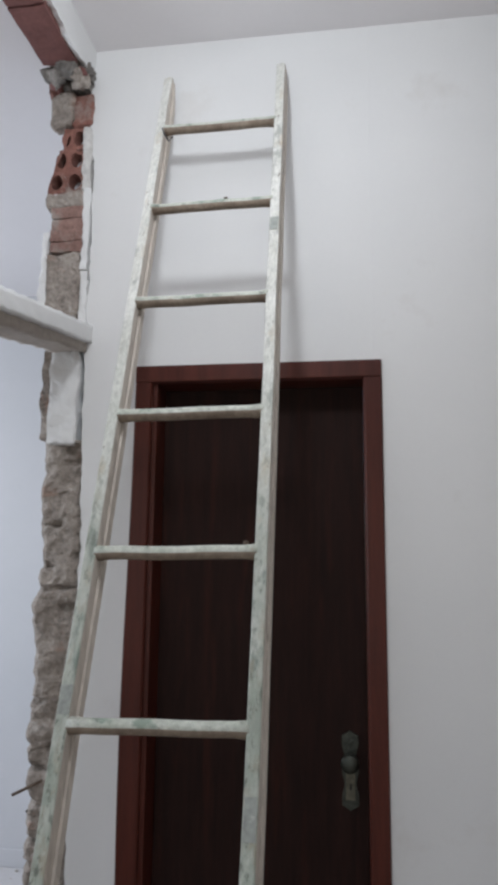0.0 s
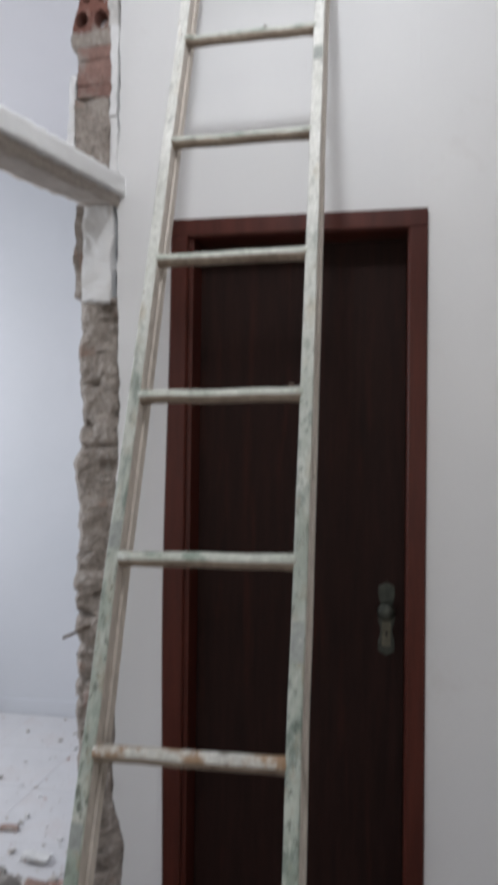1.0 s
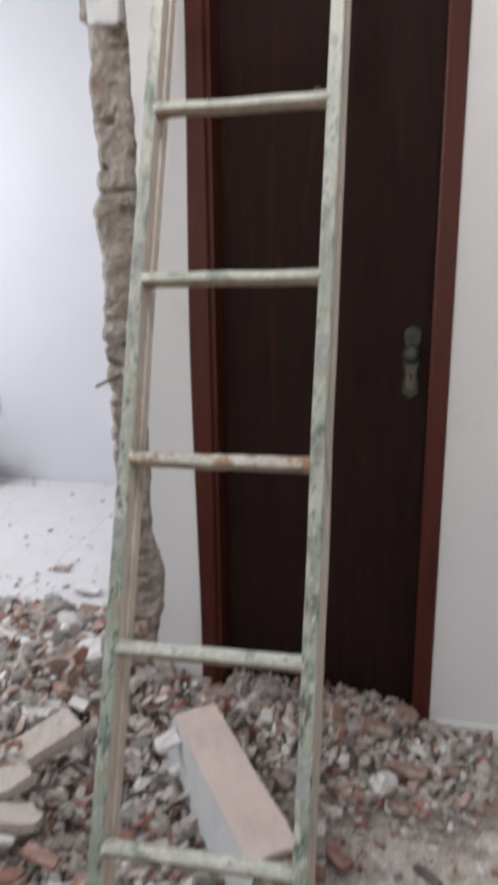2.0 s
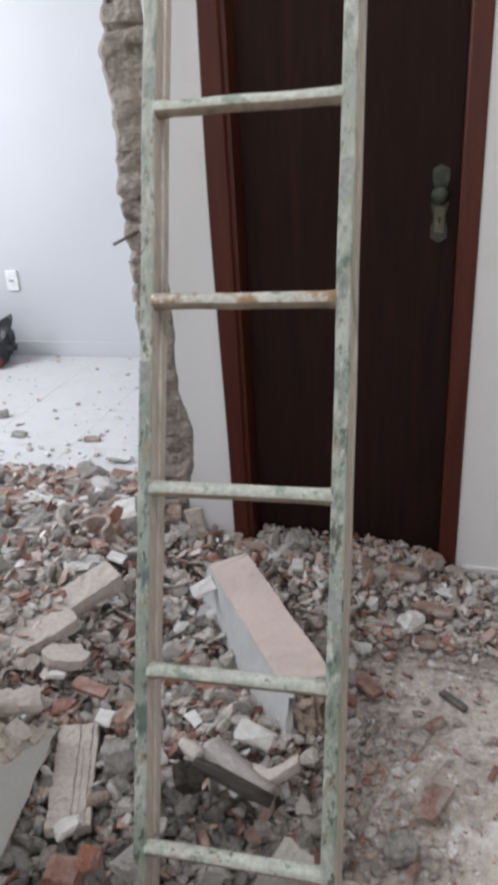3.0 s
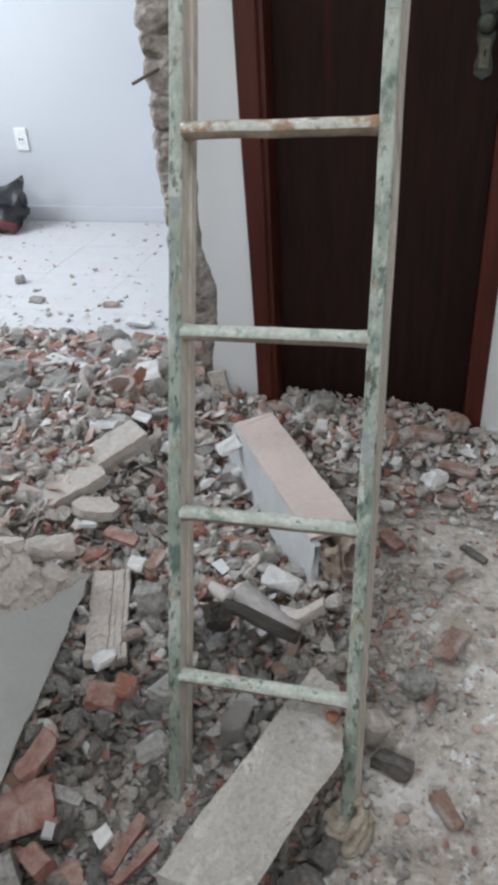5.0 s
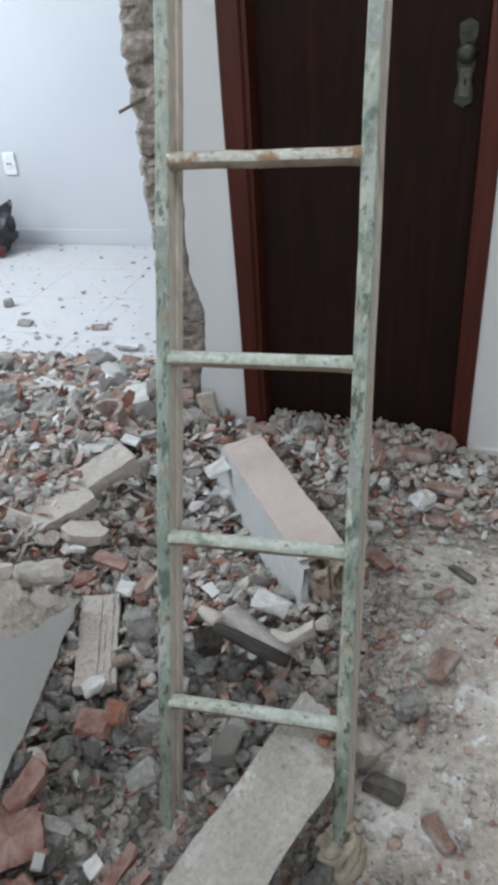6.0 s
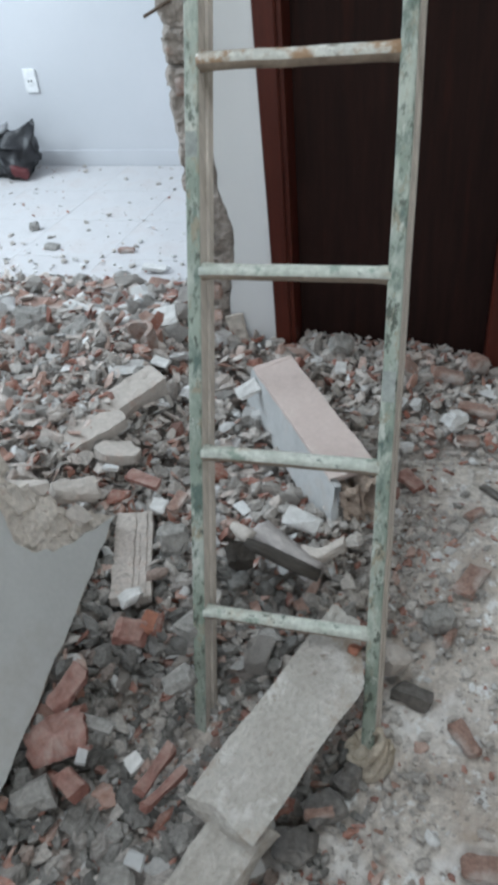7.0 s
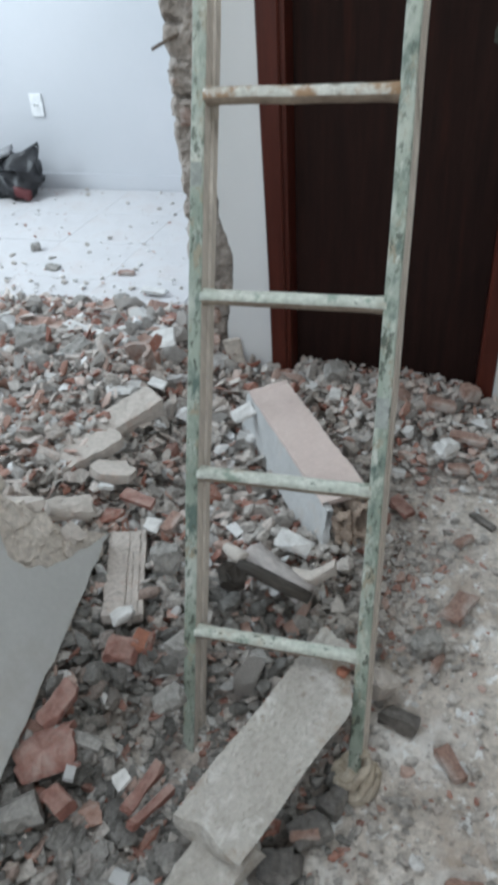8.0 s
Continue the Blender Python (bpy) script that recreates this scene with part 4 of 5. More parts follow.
part("web", moved(rough_box(0.285, 0.084, 0.018, 6.6, 0.002, 20.0, 0.02, 0.01), PM @ Matrix.Translation((0, -0.001, -0.001))), PLANKCLAY, plank)

block("white_tile_shard", (0.02, -0.40, 0.115), (18, -16, 40), (0.085, 0.048, 0.008), PLASTER, 9.4, "white plaster shard propped on rubble", "tile shard", 0.003, 0.025)
block("white_plaster_lump", (0.565, -0.335, 0.030), (8, 12, 40), (0.062, 0.050, 0.048), PLASTER, 9.9, "angular off-white plaster lump near the door", "plaster lump", 0.010)
block("brick_fragment", (0.632, -0.815, -0.067), (0, 3, 66), (0.115, 0.046, 0.016), LOOSEBRICK, 10.1, "broken clay brick strip on the bare floor", "brick", 0.005, 0.01)
block("brick_fragment", (0.636, -1.170, -0.115), (0, 4, -52), (0.080, 0.034, 0.020), LOOSEBRICK, 10.4, "small broken clay brick on the bare floor", "brick", 0.005, 0.008)
block("brick_fragment", (0.472, -0.522, -0.042), (0, 10, -42), (0.085, 0.042, 0.02), BRICK, 10.7, "red brick corner on the bare floor", "brick", 0.004, 0.008)
block("brick_fragment", (-0.80, 0.03, 0.095), (0, 2, -4), (0.34, 0.075, 0.04), LOOSEBRICK, 10.9, "long red clay strip lying on the rubble", "brick", 0.005, 0.02)
block("brick_fragment", (0.000, -1.195, 0.062), (24, 16, 20), (0.070, 0.055, 0.030), BRICK, 11.2, "red clay brick fragment in the rubble", "brick", 0.008, 0.01)
block("dark_stone", (0.535, -1.105, -0.104), (0, 10, -14), (0.078, 0.046, 0.034), DARKST, 11.9, "dark stone beside the ladder's foot", "stone", 0.012)
block("grey_stone", (-0.685, 0.355, 0.045), (0, 0, 20), (0.075, 0.065, 0.07), GREYST, 12.2, "round grey mortar stone at the heap's edge", "stone", 0.014)

block("brick_fragment", (0.134, -1.425, 0.020), (10, 12, 80), (0.12, 0.022, 0.018), BRICK, 15.1, "long red clay sliver in the rubble", "brick", 0.005, 0.01)
block("grey_stone", (-0.002, -1.386, 0.052), (10, 4, -2), (0.110, 0.024, 0.013), GREYST, 15.3, "thin grey mortar strip on the rubble", "stone", 0.004, 0.01)
# Three stones below the beam: its shade is put into their dark colour.
block("grey_stone", (0.405, -1.365, -0.105), (8, 6, 40), (0.085, 0.060, 0.045), DARKMORTAR, 20.1, "grey mortar stone under the concrete beam", "stone", 0.014)
block("grey_stone", (0.372, -1.440, -0.105), (4, -8, 10), (0.075, 0.055, 0.045), DARKMORTAR, 20.4, "grey mortar stone under the concrete beam", "stone", 0.014)
block("grey_stone", (0.440, -1.300, -0.108), (0, 10, 70), (0.060, 0.045, 0.036), DARKMORTAR, 20.7, "small grey mortar stone under the concrete beam", "stone", 0.012)
block("brick_fragment", (-0.060, -1.340, 0.068), (10, -26, 62), (0.100, 0.042, 0.022), BRICK, 15.9, "brown clay brick piece under the wall slab", "brick", 0.004, 0.008)
block("white_tile_shard", (-0.215, -0.785, 0.115), (-30, 10, 10), (0.05, 0.045, 0.009), PLASTER, 16.4, "small white tile shard standing in the rubble", "tile shard", 0.003, 0.012)
block("brick_fragment", (-0.545, 0.08, 0.09), (10, 10, 60), (0.10, 0.055, 0.025), BRICK, 16.7, "curved red clay shard on the rubble", "brick", 0.008, 0.01)
block("white_plaster_lump", (-0.365, -0.045, 0.120), (14, -10, 20), (0.12, 0.10, 0.02), PLASTER, 16.9, "flat white plaster piece on the rubble", "plaster lump", 0.006, 0.012)

block("brick_fragment", (-0.915, 0.185, 0.085), (6, 4, 10), (0.15, 0.075, 0.03), LOOSEBRICK, 17.1, "flat red clay brick piece at the heap's edge", "brick", 0.005, 0.01)
block("brick_fragment", (-0.70, 0.21, 0.09), (10, -12, 36), (0.15, 0.05, 0.022), LOOSEBRICK, 17.3, "red clay strip at the heap's edge", "brick", 0.006, 0.01)
block("white_plaster_lump", (-0.655, 0.005, 0.11), (4, 6, -12), (0.19, 0.035, 0.02), PLASTER, 17.5, "long white plaster strip on the rubble", "plaster lump", 0.004, 0.012)
block("brick_fragment", (-0.50, 0.27, 0.085), (14, 16, 20), (0.09, 0.06, 0.035), LOOSEBRICK, 17.7, "dark red clay lump at the heap's edge", "brick", 0.006, 0.01)
block("grey_stone", (-0.80, -0.10, 0.12), (6, 10, 30), (0.12, 0.09, 0.06), GREYST, 17.9, "broad grey mortar lump on the rubble", "stone", 0.014)
block("grey_stone", (-0.60, -0.16, 0.12), (10, -6, 60), (0.11, 0.07, 0.05), GREYST, 18.1, "grey mortar lump on the rubble", "stone", 0.014)
block("grey_stone", (0.572, -0.935, -0.070), (4, 10, 25), (0.065, 0.055, 0.045), GREYST, 18.3, "grey mortar stone on the bare floor", "stone", 0.012)
block("brick_fragment", (0.598, -0.970, -0.080), (0, 30, 75), (0.060, 0.018, 0.03), LOOSEBRICK, 18.5, "thin red clay sliver on the bare floor", "brick", 0.004, 0.006)
block("grey_stone", (0.676, -0.510, -0.064), (0, 4, -38), (0.085, 0.022, 0.012), DARKST, 18.7, "thin dark grey strip on the bare floor", "stone", 0.003, 0.006)
block("brick_fragment", (0.632, -0.600, -0.060), (0, 6, 50), (0.065, 0.025, 0.018), LOOSEBRICK, 18.9, "small orange clay bit on the bare floor", "brick", 0.004, 0.006)
block("brick_fragment", (0.605, -0.335, -0.035), (4, 6, 8), (0.07, 0.04, 0.02), LOOSEBRICK, 19.1, "flat red clay bit near the door", "brick", 0.004, 0.006)
block("plaster_flake", (-0.112, -0.030, 0.060), (-8, -14, 4), (0.070, 0.018, 0.16), PALEMORTAR, 19.3, "beige plaster flake leaning on the wall's foot", "plaster flake", 0.008, 0.01)
block("brick_fragment", (-0.188, -0.045, 0.125), (20, 10, 20), (0.06, 0.05, 0.06), LOOSEBRICK, 19.5, "broken hollow brick at the wall's foot", "brick", 0.010, 0.01)

block("mortar_slab", (-0.318, -0.495, 0.100), (4, -5, 60), (0.29, 0.090, 0.050), CLAYPL, 7.1, "long pale mortar slab on the rubble", "mortar slab", 0.006, 0.018)
block("white_tile_shard", (-0.360, -0.350, 0.118), (6, 4, 24), (0.14, 0.075, 0.010), PLASTER, 9.1, "white glazed tile shard lying on rubble", "tile shard", 0.004, 0.030)
block("white_tile_shard", (-0.275, -0.300, 0.118), (10, 4, -12), (0.07, 0.035, 0.008), PLASTER, 9.2, "small white glazed tile shard on rubble", "tile shard", 0.003, 0.02)


def torn_plate(name, at, rot, outline, thick, mat, seed, label, category):
    ob = thing(name, plate(outline, -thick, 0.0, 0.006, seed), mat, label, category, group=name.replace("_", " ") + "s in the rubble")
    ob.matrix_world = pose(*at, *rot)
    return ob


torn_plate("mortar_slab", (-0.350, -0.672, 0.118), (7, -5, 27), [(0.115, 0.020), (0.10, 0.055), (0.03, 0.062), (-0.05, 0.048), (-0.095, 0.010), (-0.105, -0.045), (-0.055, -0.060), (-0.01, -0.045), (0.05, -0.020)],
           0.030, CLAYPL, 7.4, "jagged pale mortar slab on the rubble", "mortar slab")
torn_plate("mortar_slab", (-0.235, -0.70, 0.105), (-10, 8, 10), [(0.055, 0.010), (0.02, 0.045), (-0.045, 0.035), (-0.060, -0.010), (-0.015, -0.035), (0.04, -0.028)],
           0.024, CLAYPL, 7.8, "small beige mortar slab propped on rubble", "mortar slab")


def half_pipe(length, radius, thick, arc, seed):
    """A broken length of curved clay roof tile along x."""
    bm = bmesh.new()
    rows = []
    for i in range(19):
        u = i / 18
        row = []
        for j in range(11):
            a = radians(90 - arc / 2 + arc * j / 10)
            q = Vector((u * 9, j * 0.5, seed))
            end = (0.014 * noise.noise(q * 1.3)) if i in (0, 18) else 0.0
            rr = radius + 0.0025 * noise.noise(q)
            row.append([Vector(((u - 0.5) * length + end, math.cos(a) * k, math.sin(a) * k - radius)) for k in (rr, rr - thick)])
        rows.append(row)
    out = [[bm.verts.new(p[0]) for p in r] for r in rows]
    inn = [[bm.verts.new(p[1]) for p in r] for r in rows]
    for i in range(18):
        for j in range(10):
            bm.faces.new((out[i][j], out[i + 1][j], out[i + 1][j + 1], out[i][j + 1]))
            bm.faces.new((inn[i][j + 1], inn[i + 1][j + 1], inn[i + 1][j], inn[i][j]))
        for j in (0, 10):
            bm.faces.new((out[i][j], inn[i][j], inn[i + 1][j], out[i + 1][j]))
    for i in (0, 18):
        for j in range(10):
            bm.faces.new((out[i][j], out[i][j + 1], inn[i][j + 1], inn[i][j]))
    bmesh.ops.recalc_face_normals(bm, faces=bm.faces)
    return bm


tile = thing("curved_clay_tile", half_pipe(0.165, 0.050, 0.014, 120, 2.0), GREYTILE, "grey-mauve broken curved roof tile in the rubble", "roof tile", smooth=True)
tile.matrix_world = pose(0.258, -0.925, 0.088, -26, 10, -30)
# Very dark brown stick and lump along the tile's lower edge.
stick = bmesh.new()
tube([(-0.085, 0, 0), (-0.04, 0.002, 0.001), (0.0, 0.0, 0.0), (0.045, -0.002, 0.0), (0.085, 0, -0.001)], [0.012, 0.0145, 0.015, 0.0155, 0.013], 14, stick)
stick = thing("charred_stick", stick, BLACKBROWN, "dark brown stick lying against the roof tile", "stick", smooth=True)
stick.matrix_world = pose(0.248, -0.972, 0.086, 0, 6, -15)
lump = block("dark_lump", (0.158, -0.972, 0.076), (10, 20, 35), (0.060, 0.050, 0.046), BLACKBROWN, 8.5, "black lump beside the stick", "lump", 0.012, 0.008, 26.0, 0.008)
stub = bmesh.new()
tube([(-0.034, 0, 0.002), (-0.012, 0, 0), (0.012, 0.001, 0), (0.030, 0, 0), (0.032, 0, 0)], [0.010, 0.015, 0.017, 0.0175, 0.015], 14, stub)
stub = thing("mortar_core", stub, CLAYPL, "round beige mortar core from a hollow brick", "mortar core", smooth=True)
stub.matrix_world = pose(0.150, -0.918, 0.092, 0, -6, -35)
block("white_plaster_lump", (0.262, -0.836, 0.072), (0, 6, -8), (0.086, 0.052, 0.022), PLASTER, 9.7, "flat oval white plaster lump on the rubble", "plaster lump", 0.008)
bent = rough_box(0.105, 0.026, 0.026, 9.8, 0.003, 24.0, 0.008, 0.01)
for v in bent.verts:
    v.co.y += 0.55 * abs(v.co.x + 0.01) - 0.012
bent = thing("bent_clay_piece", bent, CLAYPL, "bent beige clay rib fragment on the rubble", "clay piece")
bent.matrix_world = pose(0.325, -0.920, 0.068, 0, -8, 12)
block("grey_stone", (-0.001, -0.945, 0.078), (4, 8, 10), (0.068, 0.058, 0.05), GREYST, 15.6, "rounded grey mortar stone in the rubble", "stone", 0.010)
block("brick_fragment", (-0.127, -0.796, 0.100), (6, 6, -14), (0.095, 0.038, 0.012), BRICK, 16.1, "flat red clay shard on the rubble", "brick", 0.005, 0.016)
block("brick_fragment", (-0.031, -0.836, 0.080), (4, -8, 76), (0.072, 0.032, 0.014), LOOSEBRICK, 21.1, "pink-red clay strip in the rubble", "brick", 0.003, 0.008)
block("white_tile_shard", (-0.068, -0.862, 0.086), (10, 6, 4), (0.042, 0.042, 0.008), PLASTER, 21.3, "square white tile shard in the rubble", "tile shard", 0.003, 0.005)
block("white_plaster_lump", (-0.038, -1.112, 0.062), (0, -18, 34), (0.060, 0.034, 0.020), PLASTER, 21.5, "white plaster lump at the clay plank's end", "plaster lump", 0.006, 0.008)
block("brick_fragment", (0.024, -1.165, 0.062), (30, 10, 98), (0.064, 0.030, 0.014), ORANGE, 21.7, "orange clay shard standing in the rubble", "brick", 0.004, 0.014)
block("ribbed_mortar_lump", (0.122, -1.268, 0.044), (14, -10, 40), (0.062, 0.046, 0.034), GREYST, 21.9, "pale ribbed mortar lump in the rubble", "mortar lump", 0.009)
block("white_tile_shard", (0.100, -1.432, 0.040), (20, -10, 50), (0.040, 0.028, 0.005), PLASTER, 22.1, "small white shard in the rubble", "tile shard", 0.003, 0.008)
block("white_tile_shard", (0.010, -1.440, 0.044), (20, -6, 100), (0.044, 0.018, 0.006), SIDEPL, 22.3, "narrow pale tile shard in the rubble", "tile shard", 0.003, 0.008)
block("brick_fragment", (0.158, -1.452, 0.016), (6, 14, 66), (0.115, 0.018, 0.018), BRICK, 22.5, "long red clay sliver beside the concrete beam", "brick", 0.005, 0.01)
block("grey_stone", (0.110, -1.150, 0.056), (10, 14, 70), (0.062, 0.050, 0.044), GREYST, 22.7, "rough grey mortar lump in the rubble", "stone", 0.012)
block("grey_stone", (-0.040, -1.515, 0.024), (14, -10, 38), (0.078, 0.054, 0.046), GREYST, 22.9, "broad grey mortar lump in the rubble", "stone", 0.016)
block("brick_fragment", (0.010, -1.492, 0.034), (12, 18, -26), (0.062, 0.042, 0.026), BRICK, 23.1, "dull red brick corner in the rubble", "brick", 0.006, 0.008)
block("grey_stone", (0.122, -1.590, -0.020), (0, 8, 20), (0.058, 0.046, 0.030), GREYST, 23.3, "rounded grey stone near the concrete beam's end", "stone", 0.009)
block("white_tile_shard", (0.148, -1.560, -0.004), (16, 6, -10), (0.042, 0.024, 0.006), SIDEPL, 23.5, "pale plaster shard near the concrete beam's end", "tile shard", 0.003, 0.008)
block("brick_fragment", (0.405, -1.385, -0.085), (0, 4, 20), (0.060, 0.018, 0.012), LOOSEBRICK, 23.7, "red clay sliver under the concrete beam", "brick", 0.004, 0.008)
block("brick_fragment", (0.672, -1.400, -0.112), (0, 4, 8), (0.070, 0.044, 0.018), LOOSEBRICK, 23.9, "reddish brick piece on the bare floor", "brick", 0.005, 0.008)
block("brick_fragment", (0.427, -1.156, 0.074), (0, 40, 70), (0.030, 0.022, 0.014), ORANGE, 24.1, "small orange clay chip on the concrete beam", "brick", 0.003, 0.006)

block("mortar_lump", (0.492, -1.062, -0.062), (6, 10, 30), (0.062, 0.048, 0.060), CLAYPL, 24.3, "pinkish-beige mortar lump behind the ladder's foot", "mortar lump", 0.010)
block("white_plaster_lump", (0.447, -0.378, -0.045), (0, 8, 20), (0.048, 0.034, 0.024), PLASTER, 24.5, "small white plaster lump on the bare floor", "plaster lump", 0.005)
block("brick_fragment", (-0.414, -0.095, 0.125), (16, -8, 74), (0.115, 0.070, 0.026), LOOSEBRICK, 24.7, "flat red brick piece on the rubble", "brick", 0.006, 0.012)
block("brick_fragment", (0.625, -0.240, 0.000), (4, 6, -6), (0.120, 0.040, 0.022), LOOSEBRICK, 24.9, "dusty red brick bar near the door", "brick", 0.005, 0.012)
block("brick_fragment", (0.540, -0.130, 0.040), (4, 6, -4), (0.095, 0.045, 0.024), LOOSEBRICK, 25.1, "dark red brick piece in front of the door", "brick", 0.006, 0.012)
block("white_tile_shard", (0.235, -0.185, 0.070), (30, 10, 14), (0.045, 0.040, 0.010), PLASTER, 25.3, "small white shard standing in front of the door", "tile shard", 0.003, 0.008)
block("grey_stone", (0.215, -0.055, 0.075), (8, 14, 20), (0.075, 0.060, 0.055), GREYST, 25.5, "grey mortar block against the door", "stone", 0.010)
block("brick_fragment", (0.615, -0.060, 0.045), (10, 14, 40), (0.060, 0.050, 0.045), LOOSEBRICK, 25.7, "red brick lump at the door frame", "brick", 0.008)
block("grey_stone", (-1.411, 0.965, 0.015), (0, 0, 30), (0.050, 0.044, 0.036), GREYST, 25.9, "round grey stone alone on the tiled floor", "stone", 0.006)
block("brick_fragment", (-0.848, 0.744, 0.01), (0, 4, 10), (0.080, 0.034, 0.018), LOOSEBRICK, 26.1, "reddish clay flake on the tiled floor", "brick", 0.004, 0.008)
block("grey_stone", (-1.208, 0.754, 0.01), (0, 4, -10), (0.070, 0.044, 0.020), GREYST, 26.3, "flat pale mortar flake on the tiled floor", "stone", 0.005)
block("white_tile_shard", (-0.64, 0.555, 0.02), (0, 6, 4), (0.110, 0.050, 0.016), PLASTER, 26.5, "white plaster flake at the rubble's edge", "tile shard", 0.004, 0.01)
curved = thing("curved_brick_fragment", half_pipe(0.105, 0.062, 0.014, 84, 8.0), BRICK, "curved red clay brick fragment in the rubble", "brick")
curved.matrix_world = pose(-0.048, -1.425, 0.060, 14, -10, 28)
u_brick = half_pipe(0.10, 0.048, 0.013, 200, 5.0)
u_brick = thing("hollow_brick_fragment", u_brick, LOOSEBRICK, "U-shaped red hollow brick fragment on the rubble", "brick")
u_brick.matrix_world = pose(-0.345, -0.165, 0.135, 0, 78, 62)

# ---- things in the room beyond ----
sock = empty("wall_socket", (-1.858, FAR, 0.455), "white plastic socket plate on the wall", "socket")
part("plate", box(-0.038, -0.012, -0.060, 0.038, 0.0, 0.060, 0.004), SWITCH, sock)
part("outlet", box(-0.019, -0.015, -0.022, 0.019, -0.0122, 0.022, 0.002), SWITCH, sock)
# Raised black blocks paint the darkness of the pin holes.
for dx in (-0.008, 0.008):
    part("pin_hole", box(dx - 0.004, -0.0158, -0.006, dx + 0.004, -0.0149, 0.006), BLACK, sock)

bag = empty("black_bag", (-1.965, 1.78, 0.0), "crumpled black plastic bag with grey and red patches on the floor", "bag")
bm = bmesh.new()
bmesh.ops.create_icosphere(bm, subdivisions=4, radius=1.0)
for v in bm.verts:
    d = v.co.copy()
    p = Vector((d.x * 0.17 - 0.02, d.y * 0.12, d.z * 0.125 + 0.095))
    p += noise.noise_vector(d * 1.7) * 0.05 + noise.noise_vector(d * 5.0) * 0.02
    if d.z > 0.0:
        ear = math.exp(-((d.x - 0.66) ** 2 + d.y ** 2) / 0.045)
        p.z += 0.115 * ear
        p.x += 0.085 * ear
    p.z = max(p.z, 0.004)
    v.co = p
part("body", bm, BAGBLACK, bag, smooth=True)
bm = rough_box(0.16, 0.10, 0.03, 21.0, 0.02, 9.0, 0.02)
part("grey_flap", moved(bm, pose(-0.06, -0.02, 0.235, 10, -12, 20)), BAGGREY, bag, "grey plastic flap", smooth=True)
bm = rough_box(0.10, 0.03, 0.06, 22.0, 0.012, 12.0, 0.015)
part("red_patch", moved(bm, pose(0.09, -0.115, 0.05, 0, 10, 8)), BAGRED, bag, "dull red plastic patch", smooth=True)

# ---- tiles of the floor beyond ----
TS = 0.425
tm = bmesh.new()
box(-TS / 2 + 0.0007, -TS / 2 + 0.0007, -0.004, TS / 2 - 0.0007, TS / 2 - 0.0007, 0.0, 0.0005, tm)
tile_mesh = bpy.data.meshes.new("tile")
tm.to_mesh(tile_mesh)
tm.free()
tile_mesh.materials.append(TILE)
for i in range(7):
    for j in range(6):
        x, y = -0.92 - TS / 2 + TS - TS * i, FAR - 0.02 - TS / 2 - TS * j
        if x + TS / 2 > -0.42 and y < 0.3:
            continue
        ob = new("tile", tile_mesh)
        ob.parent = floor_beyond
        ob.location = (x, y, 0.0001 * ((i * 3 + j * 5) % 4))

# ---- the heap of rubble ----
heap = thing("rubble_heap", sheet(-2.1, 1.3, -2.55, -0.001, 0.025, lambda x, y: base_z(x, y) + heap_h(x, y) - 0.030 * smooth01(0.02, 0.07, heap_h(x, y)) - 0.006), BED,
             "heap of broken brick, mortar and plaster rubble", "rubble", kind="stuff", smooth=True)
part("rubble_spill", sheet(-2.2, -0.29, 0.0, 0.55, 0.025, lambda x, y: base_z(x, y) + heap_h(x, y) - 0.030 * smooth01(0.02, 0.07, heap_h(x, y)) - 0.006), BED, heap, smooth=True)

part("rubble_in_doorway", sheet(0.0618, 0.6305, -0.001, 0.0872, 0.022, lambda x, y: base_z(x, y) + heap_h(x, y) - 0.030 * smooth01(0.02, 0.07, heap_h(x, y)) - 0.006), BED, heap, smooth=True)


def stone_shapes(n, aspect, pts, seed, worn):
    """Broken pieces: angular hulls, some with chipped edges and a rough skin."""
    r = random.Random(seed)
    out = []
    for q in range(n):
        bm = bmesh.new()
        for _ in range(pts):
            p = Vector([r.uniform(-1, 1) for _ in range(3)])
            p = p / max(abs(c) for c in p) * r.uniform(0.72, 1.0) if r.random() < 0.6 else p.normalized()
            bm.verts.new(Vector((p.x * aspect[0], p.y * aspect[1], p.z * aspect[2])) * 0.5)
        h = bmesh.ops.convex_hull(bm, input=bm.verts)
        bmesh.ops.delete(bm, geom=[g for g in h["geom_interior"] if isinstance(g, bmesh.types.BMVert)], context="VERTS")
        if worn:
            bmesh.ops.dissolve_limit(bm, angle_limit=0.3, verts=bm.verts, edges=bm.edges)
            bmesh.ops.triangulate(bm, faces=bm.faces)
            bmesh.ops.subdivide_edges(bm, edges=bm.edges, cuts=1, use_grid_fill=True)
            bmesh.ops.triangulate(bm, faces=bm.faces)
            thin = min(aspect)
            bmesh.ops.smooth_vert(bm, verts=bm.verts, factor=0.16 if thin > 0.4 else 0.06, use_axis_x=True, use_axis_y=True, use_axis_z=True)
            for v in bm.verts:
                v.co += noise.noise_vector(v.co * 3.2 + Vector((q * 5.1, seed, 0))) * 0.11 * thin + noise.noise_vector(v.co * 8 + Vector((q * 3.3, seed, 0))) * 0.06 * thin
        bm.verts.index_update()
        out.append(([v.co.copy() for v in bm.verts], [[v.index for v in f.verts] for f in bm.faces]))
        bm.free()
    return out


CHUNKS = stone_shapes(24, (1.0, 0.8, 0.6), 14, 1, True)
SHARDS = stone_shapes(18, (1.0, 0.62, 0.17), 12, 2, True)
STRIPS = stone_shapes(12, (1.3, 0.40, 0.24), 12, 3, True)
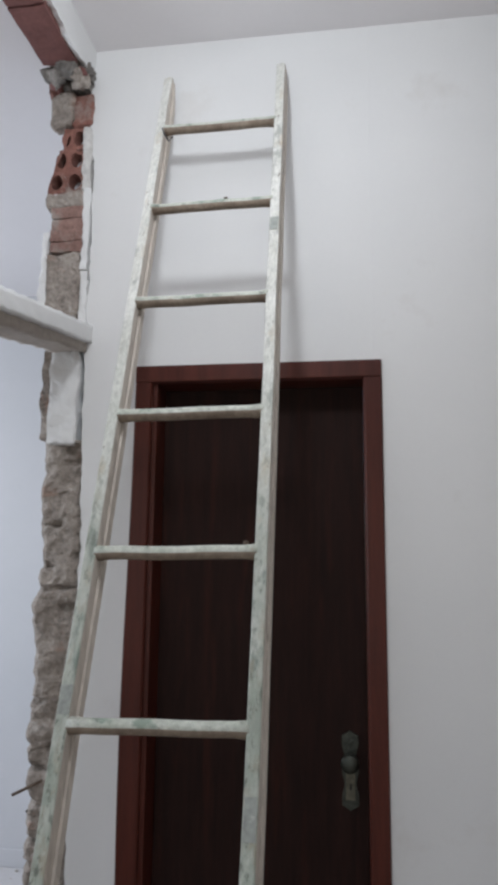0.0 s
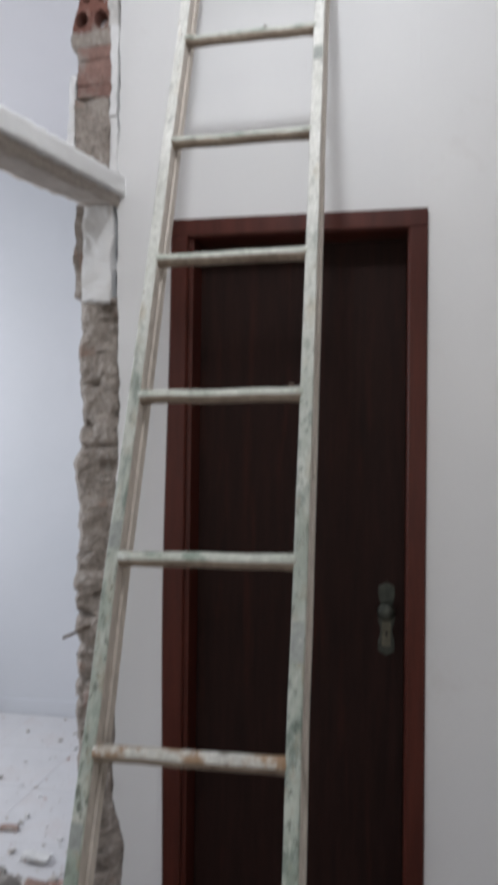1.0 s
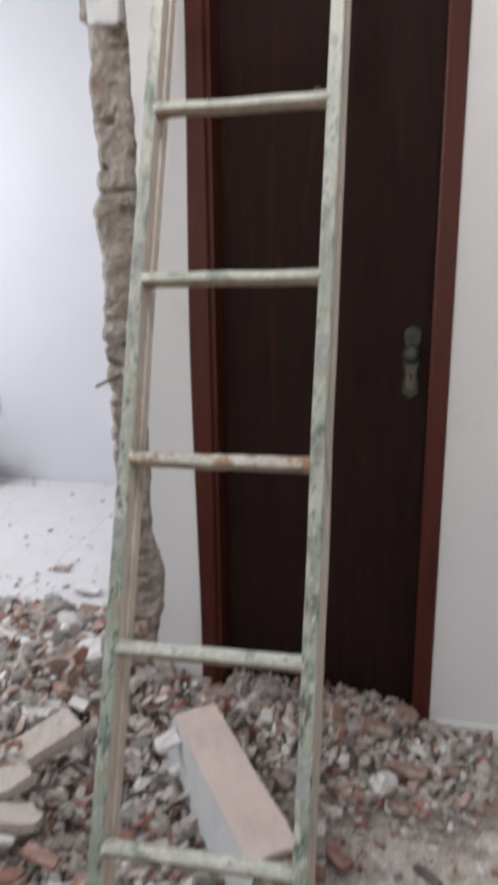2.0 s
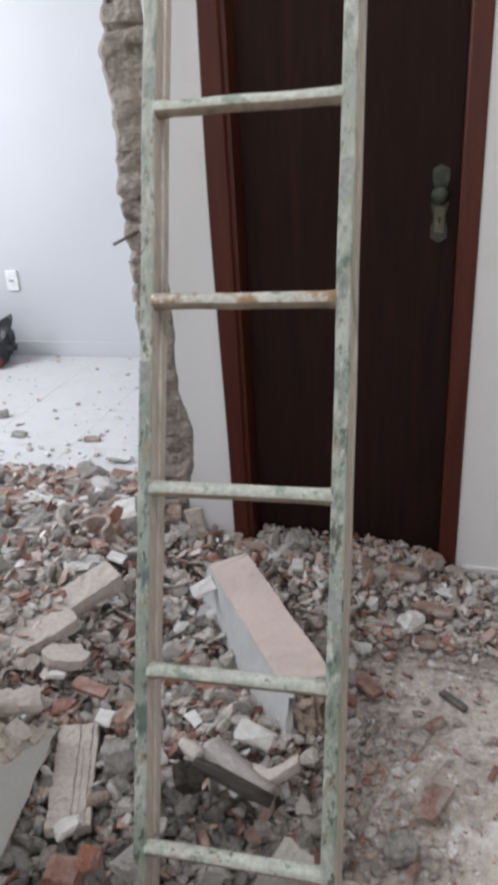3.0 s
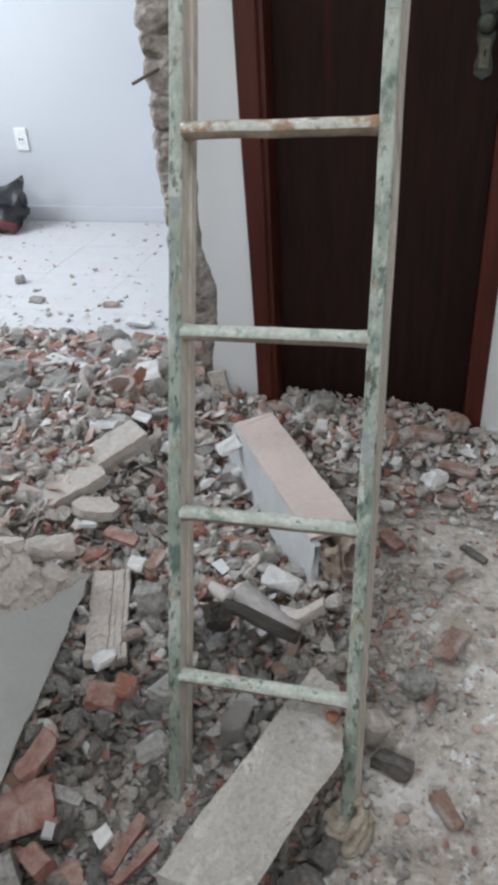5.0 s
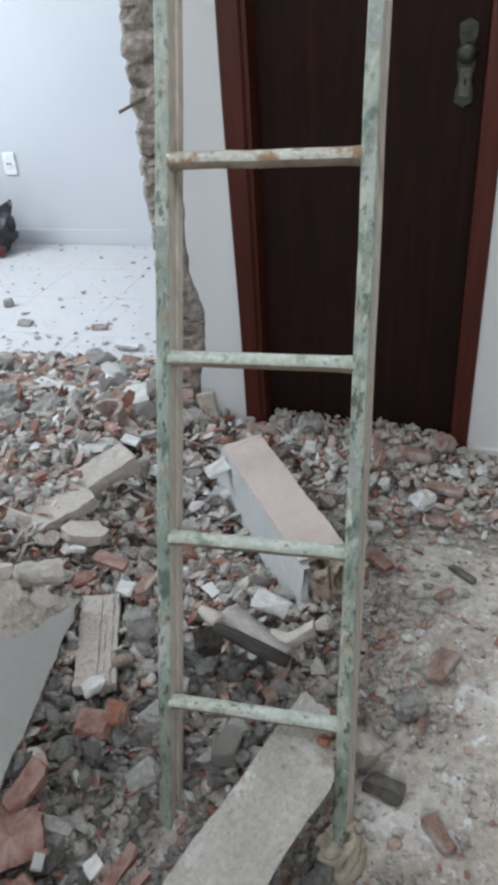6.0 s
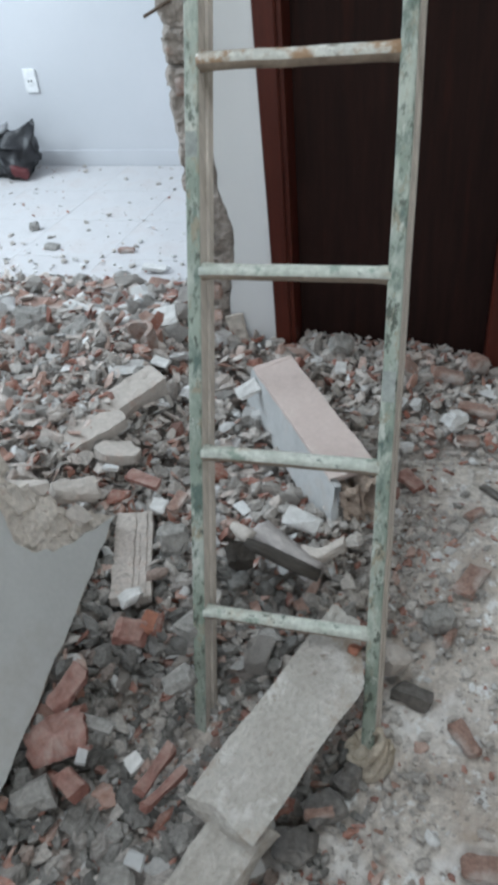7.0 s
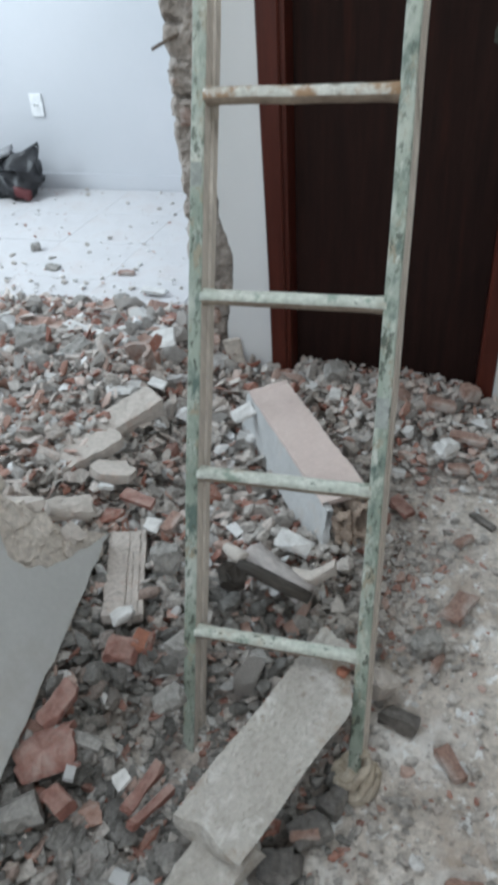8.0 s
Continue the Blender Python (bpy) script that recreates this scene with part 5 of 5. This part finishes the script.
BITS = stone_shapes(20, (1.0, 0.75, 0.42), 10, 4, False) + stone_shapes(14, (1.0, 0.6, 0.18), 10, 6, False)
KINDS = {"mortar": CHUNKS + CHUNKS + SHARDS, "cement": CHUNKS + CHUNKS + SHARDS[:6], "dusty": SHARDS + SHARDS + STRIPS + CHUNKS[:8], "brick": SHARDS + STRIPS + CHUNKS[:8], "plaster": SHARDS + CHUNKS[:10]}


def amount(x, y):
    """How thickly fragments lie at a place of the plan, 0 to 1."""
    if y > -0.004 and x > SPLIT - 0.02 and not (0.078 < x < 0.615 and y < 0.07):
        return 0.0
    on_heap = smooth01(0.008, 0.026, heap_h(x, y))
    if x < 0.36 + (y + 1.28) * 0.41 and -1.8 < y < -0.6:
        on_heap = 1.0
    loose = 0.12 if x > 0.4 else 0.06 + 0.20 * smooth01(0.95, 0.4, y)
    if x > 0.4 and y < -0.2:
        loose += 0.42 * smooth01(0.70, 0.45, x) * (0.6 + 0.8 * noise.noise(Vector((x * 6, y * 6, 3))))
        loose += 0.8 * math.exp(-((x - 0.56) ** 2 + (y + 0.93) ** 2) / 0.004)
    return max(on_heap, loose)


class Pile:
    def __init__(self):
        self.v, self.f = [], []

    def add(self, shape, m):
        k = len(self.v)
        self.v += [m @ p for p in shape[0]]
        self.f += [[i + k for i in f] for f in shape[1]]


piles = {k: Pile() for k in KINDS}
pieces = []
r = random.Random(5)


def scatter(count, lo, hi, area, lift, single=False, shares=(0.66, 0.91), main="mortar"):
    x0, x1, y0, y1 = area
    done = tries = 0
    while done < count and tries < count * 12:
        tries += 1
        x, y = r.uniform(x0, x1), r.uniform(y0, y1)
        if r.random() > amount(x, y):
            continue
        px, py = (x + 0.095) * 0.358 - (y + 0.970) * 0.934, (x + 0.095) * 0.934 + (y + 0.970) * 0.358
        if (abs(px) < 0.15 and abs(py) < 0.052) or (x - 0.142) ** 2 + (y + 1.268) ** 2 < 0.0009:
            continue
        done += 1
        u = r.random()
        kind = main if u < shares[0] else ("brick" if u < shares[1] else "plaster")
        s = lo + (hi - lo) * r.random() ** 2.2
        if heap_h(x, y) < 0.02 and s > 0.045:
            s *= 0.5
        if x > 0 and y > -0.02:
            s = min(s, 0.04)
        z = ground_z(x, y) + s * 0.14 + (0.15 if x > 0 and y > -0.2 else 0.75) * lift * r.random() * smooth01(0.02, 0.06, heap_h(x, y))
        tilt = 30 if smooth01(0.02, 0.06, heap_h(x, y)) > 0.4 else 8
        m = pose(x, y, z, r.gauss(0, tilt), r.gauss(0, tilt), r.uniform(0, 360)) @ Matrix.Scale(s, 4)
        shape = r.choice(KINDS[kind] if s > 0.022 else BITS)
        if single:
            pieces.append((kind, shape, m))
        else:
            piles[kind].add(shape, m)


scatter(190, 0.055, 0.100, (-0.75, 0.50, -1.6, 0.0), 0.034, single=True)
scatter(110, 0.070, 0.135, (-1.0, -0.30, -0.25, 0.36), 0.030, single=True, shares=(0.45, 0.80))
scatter(3600, 0.030, 0.072, (-1.15, 0.85, -1.8, 0.46), 0.040)
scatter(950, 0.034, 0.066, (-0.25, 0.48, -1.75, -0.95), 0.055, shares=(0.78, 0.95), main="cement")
scatter(500, 0.030, 0.060, (-0.25, 0.48, -1.10, -0.55), 0.046, shares=(0.74, 0.94))
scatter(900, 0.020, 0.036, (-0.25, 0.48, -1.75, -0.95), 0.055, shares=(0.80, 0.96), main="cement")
scatter(1500, 0.030, 0.075, (-1.15, 0.10, -0.95, 0.46), 0.046, shares=(0.66, 0.86), main="dusty")
scatter(650, 0.024, 0.055, (0.0, 0.85, -0.42, 0.08), 0.040, shares=(0.74, 0.93), main="dusty")
scatter(5200, 0.018, 0.036, (-1.15, 0.85, -1.8, 0.46), 0.026, shares=(0.72, 0.93))
scatter(18000, 0.007, 0.021, (-1.05, 0.80, -1.75, 0.46), 0.030, shares=(0.74, 0.92))
scatter(900, 0.020, 0.080, (-2.0, -1.1, -2.4, 0.46), 0.020)
scatter(500, 0.020, 0.080, (-1.1, 0.6, -2.4, -1.75), 0.020)
scatter(760, 0.006, 0.032, (-2.4, -0.3, 0.3, 1.95), 0.0, shares=(0.52, 0.68))
scatter(60, 0.03, 0.070, (-1.5, -0.3, 0.38, 0.9), 0.0, shares=(0.5, 0.75))
scatter(60, 0.012, 0.036, (-2.4, -0.3, 1.80, 1.95), 0.0)
scatter(4200, 0.003, 0.016, (0.38, 1.0, -1.8, -0.1), 0.0, shares=(0.62, 0.78))
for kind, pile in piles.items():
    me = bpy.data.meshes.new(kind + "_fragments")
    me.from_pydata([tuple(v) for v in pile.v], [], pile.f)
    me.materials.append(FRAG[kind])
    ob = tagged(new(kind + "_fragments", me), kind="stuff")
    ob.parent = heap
shared = {}
for kind, shape, m in pieces:
    key = (kind, id(shape))
    if key not in shared:
        me = bpy.data.meshes.new(kind + "_fragment")
        me.from_pydata([tuple(v) for v in shape[0]], [], shape[1])
        me.materials.append(FRAG_ONE[kind])
        shared[key] = me
    ob = new(kind + "_fragment", shared[key])
    ob.parent = heap
    ob.matrix_basis = m
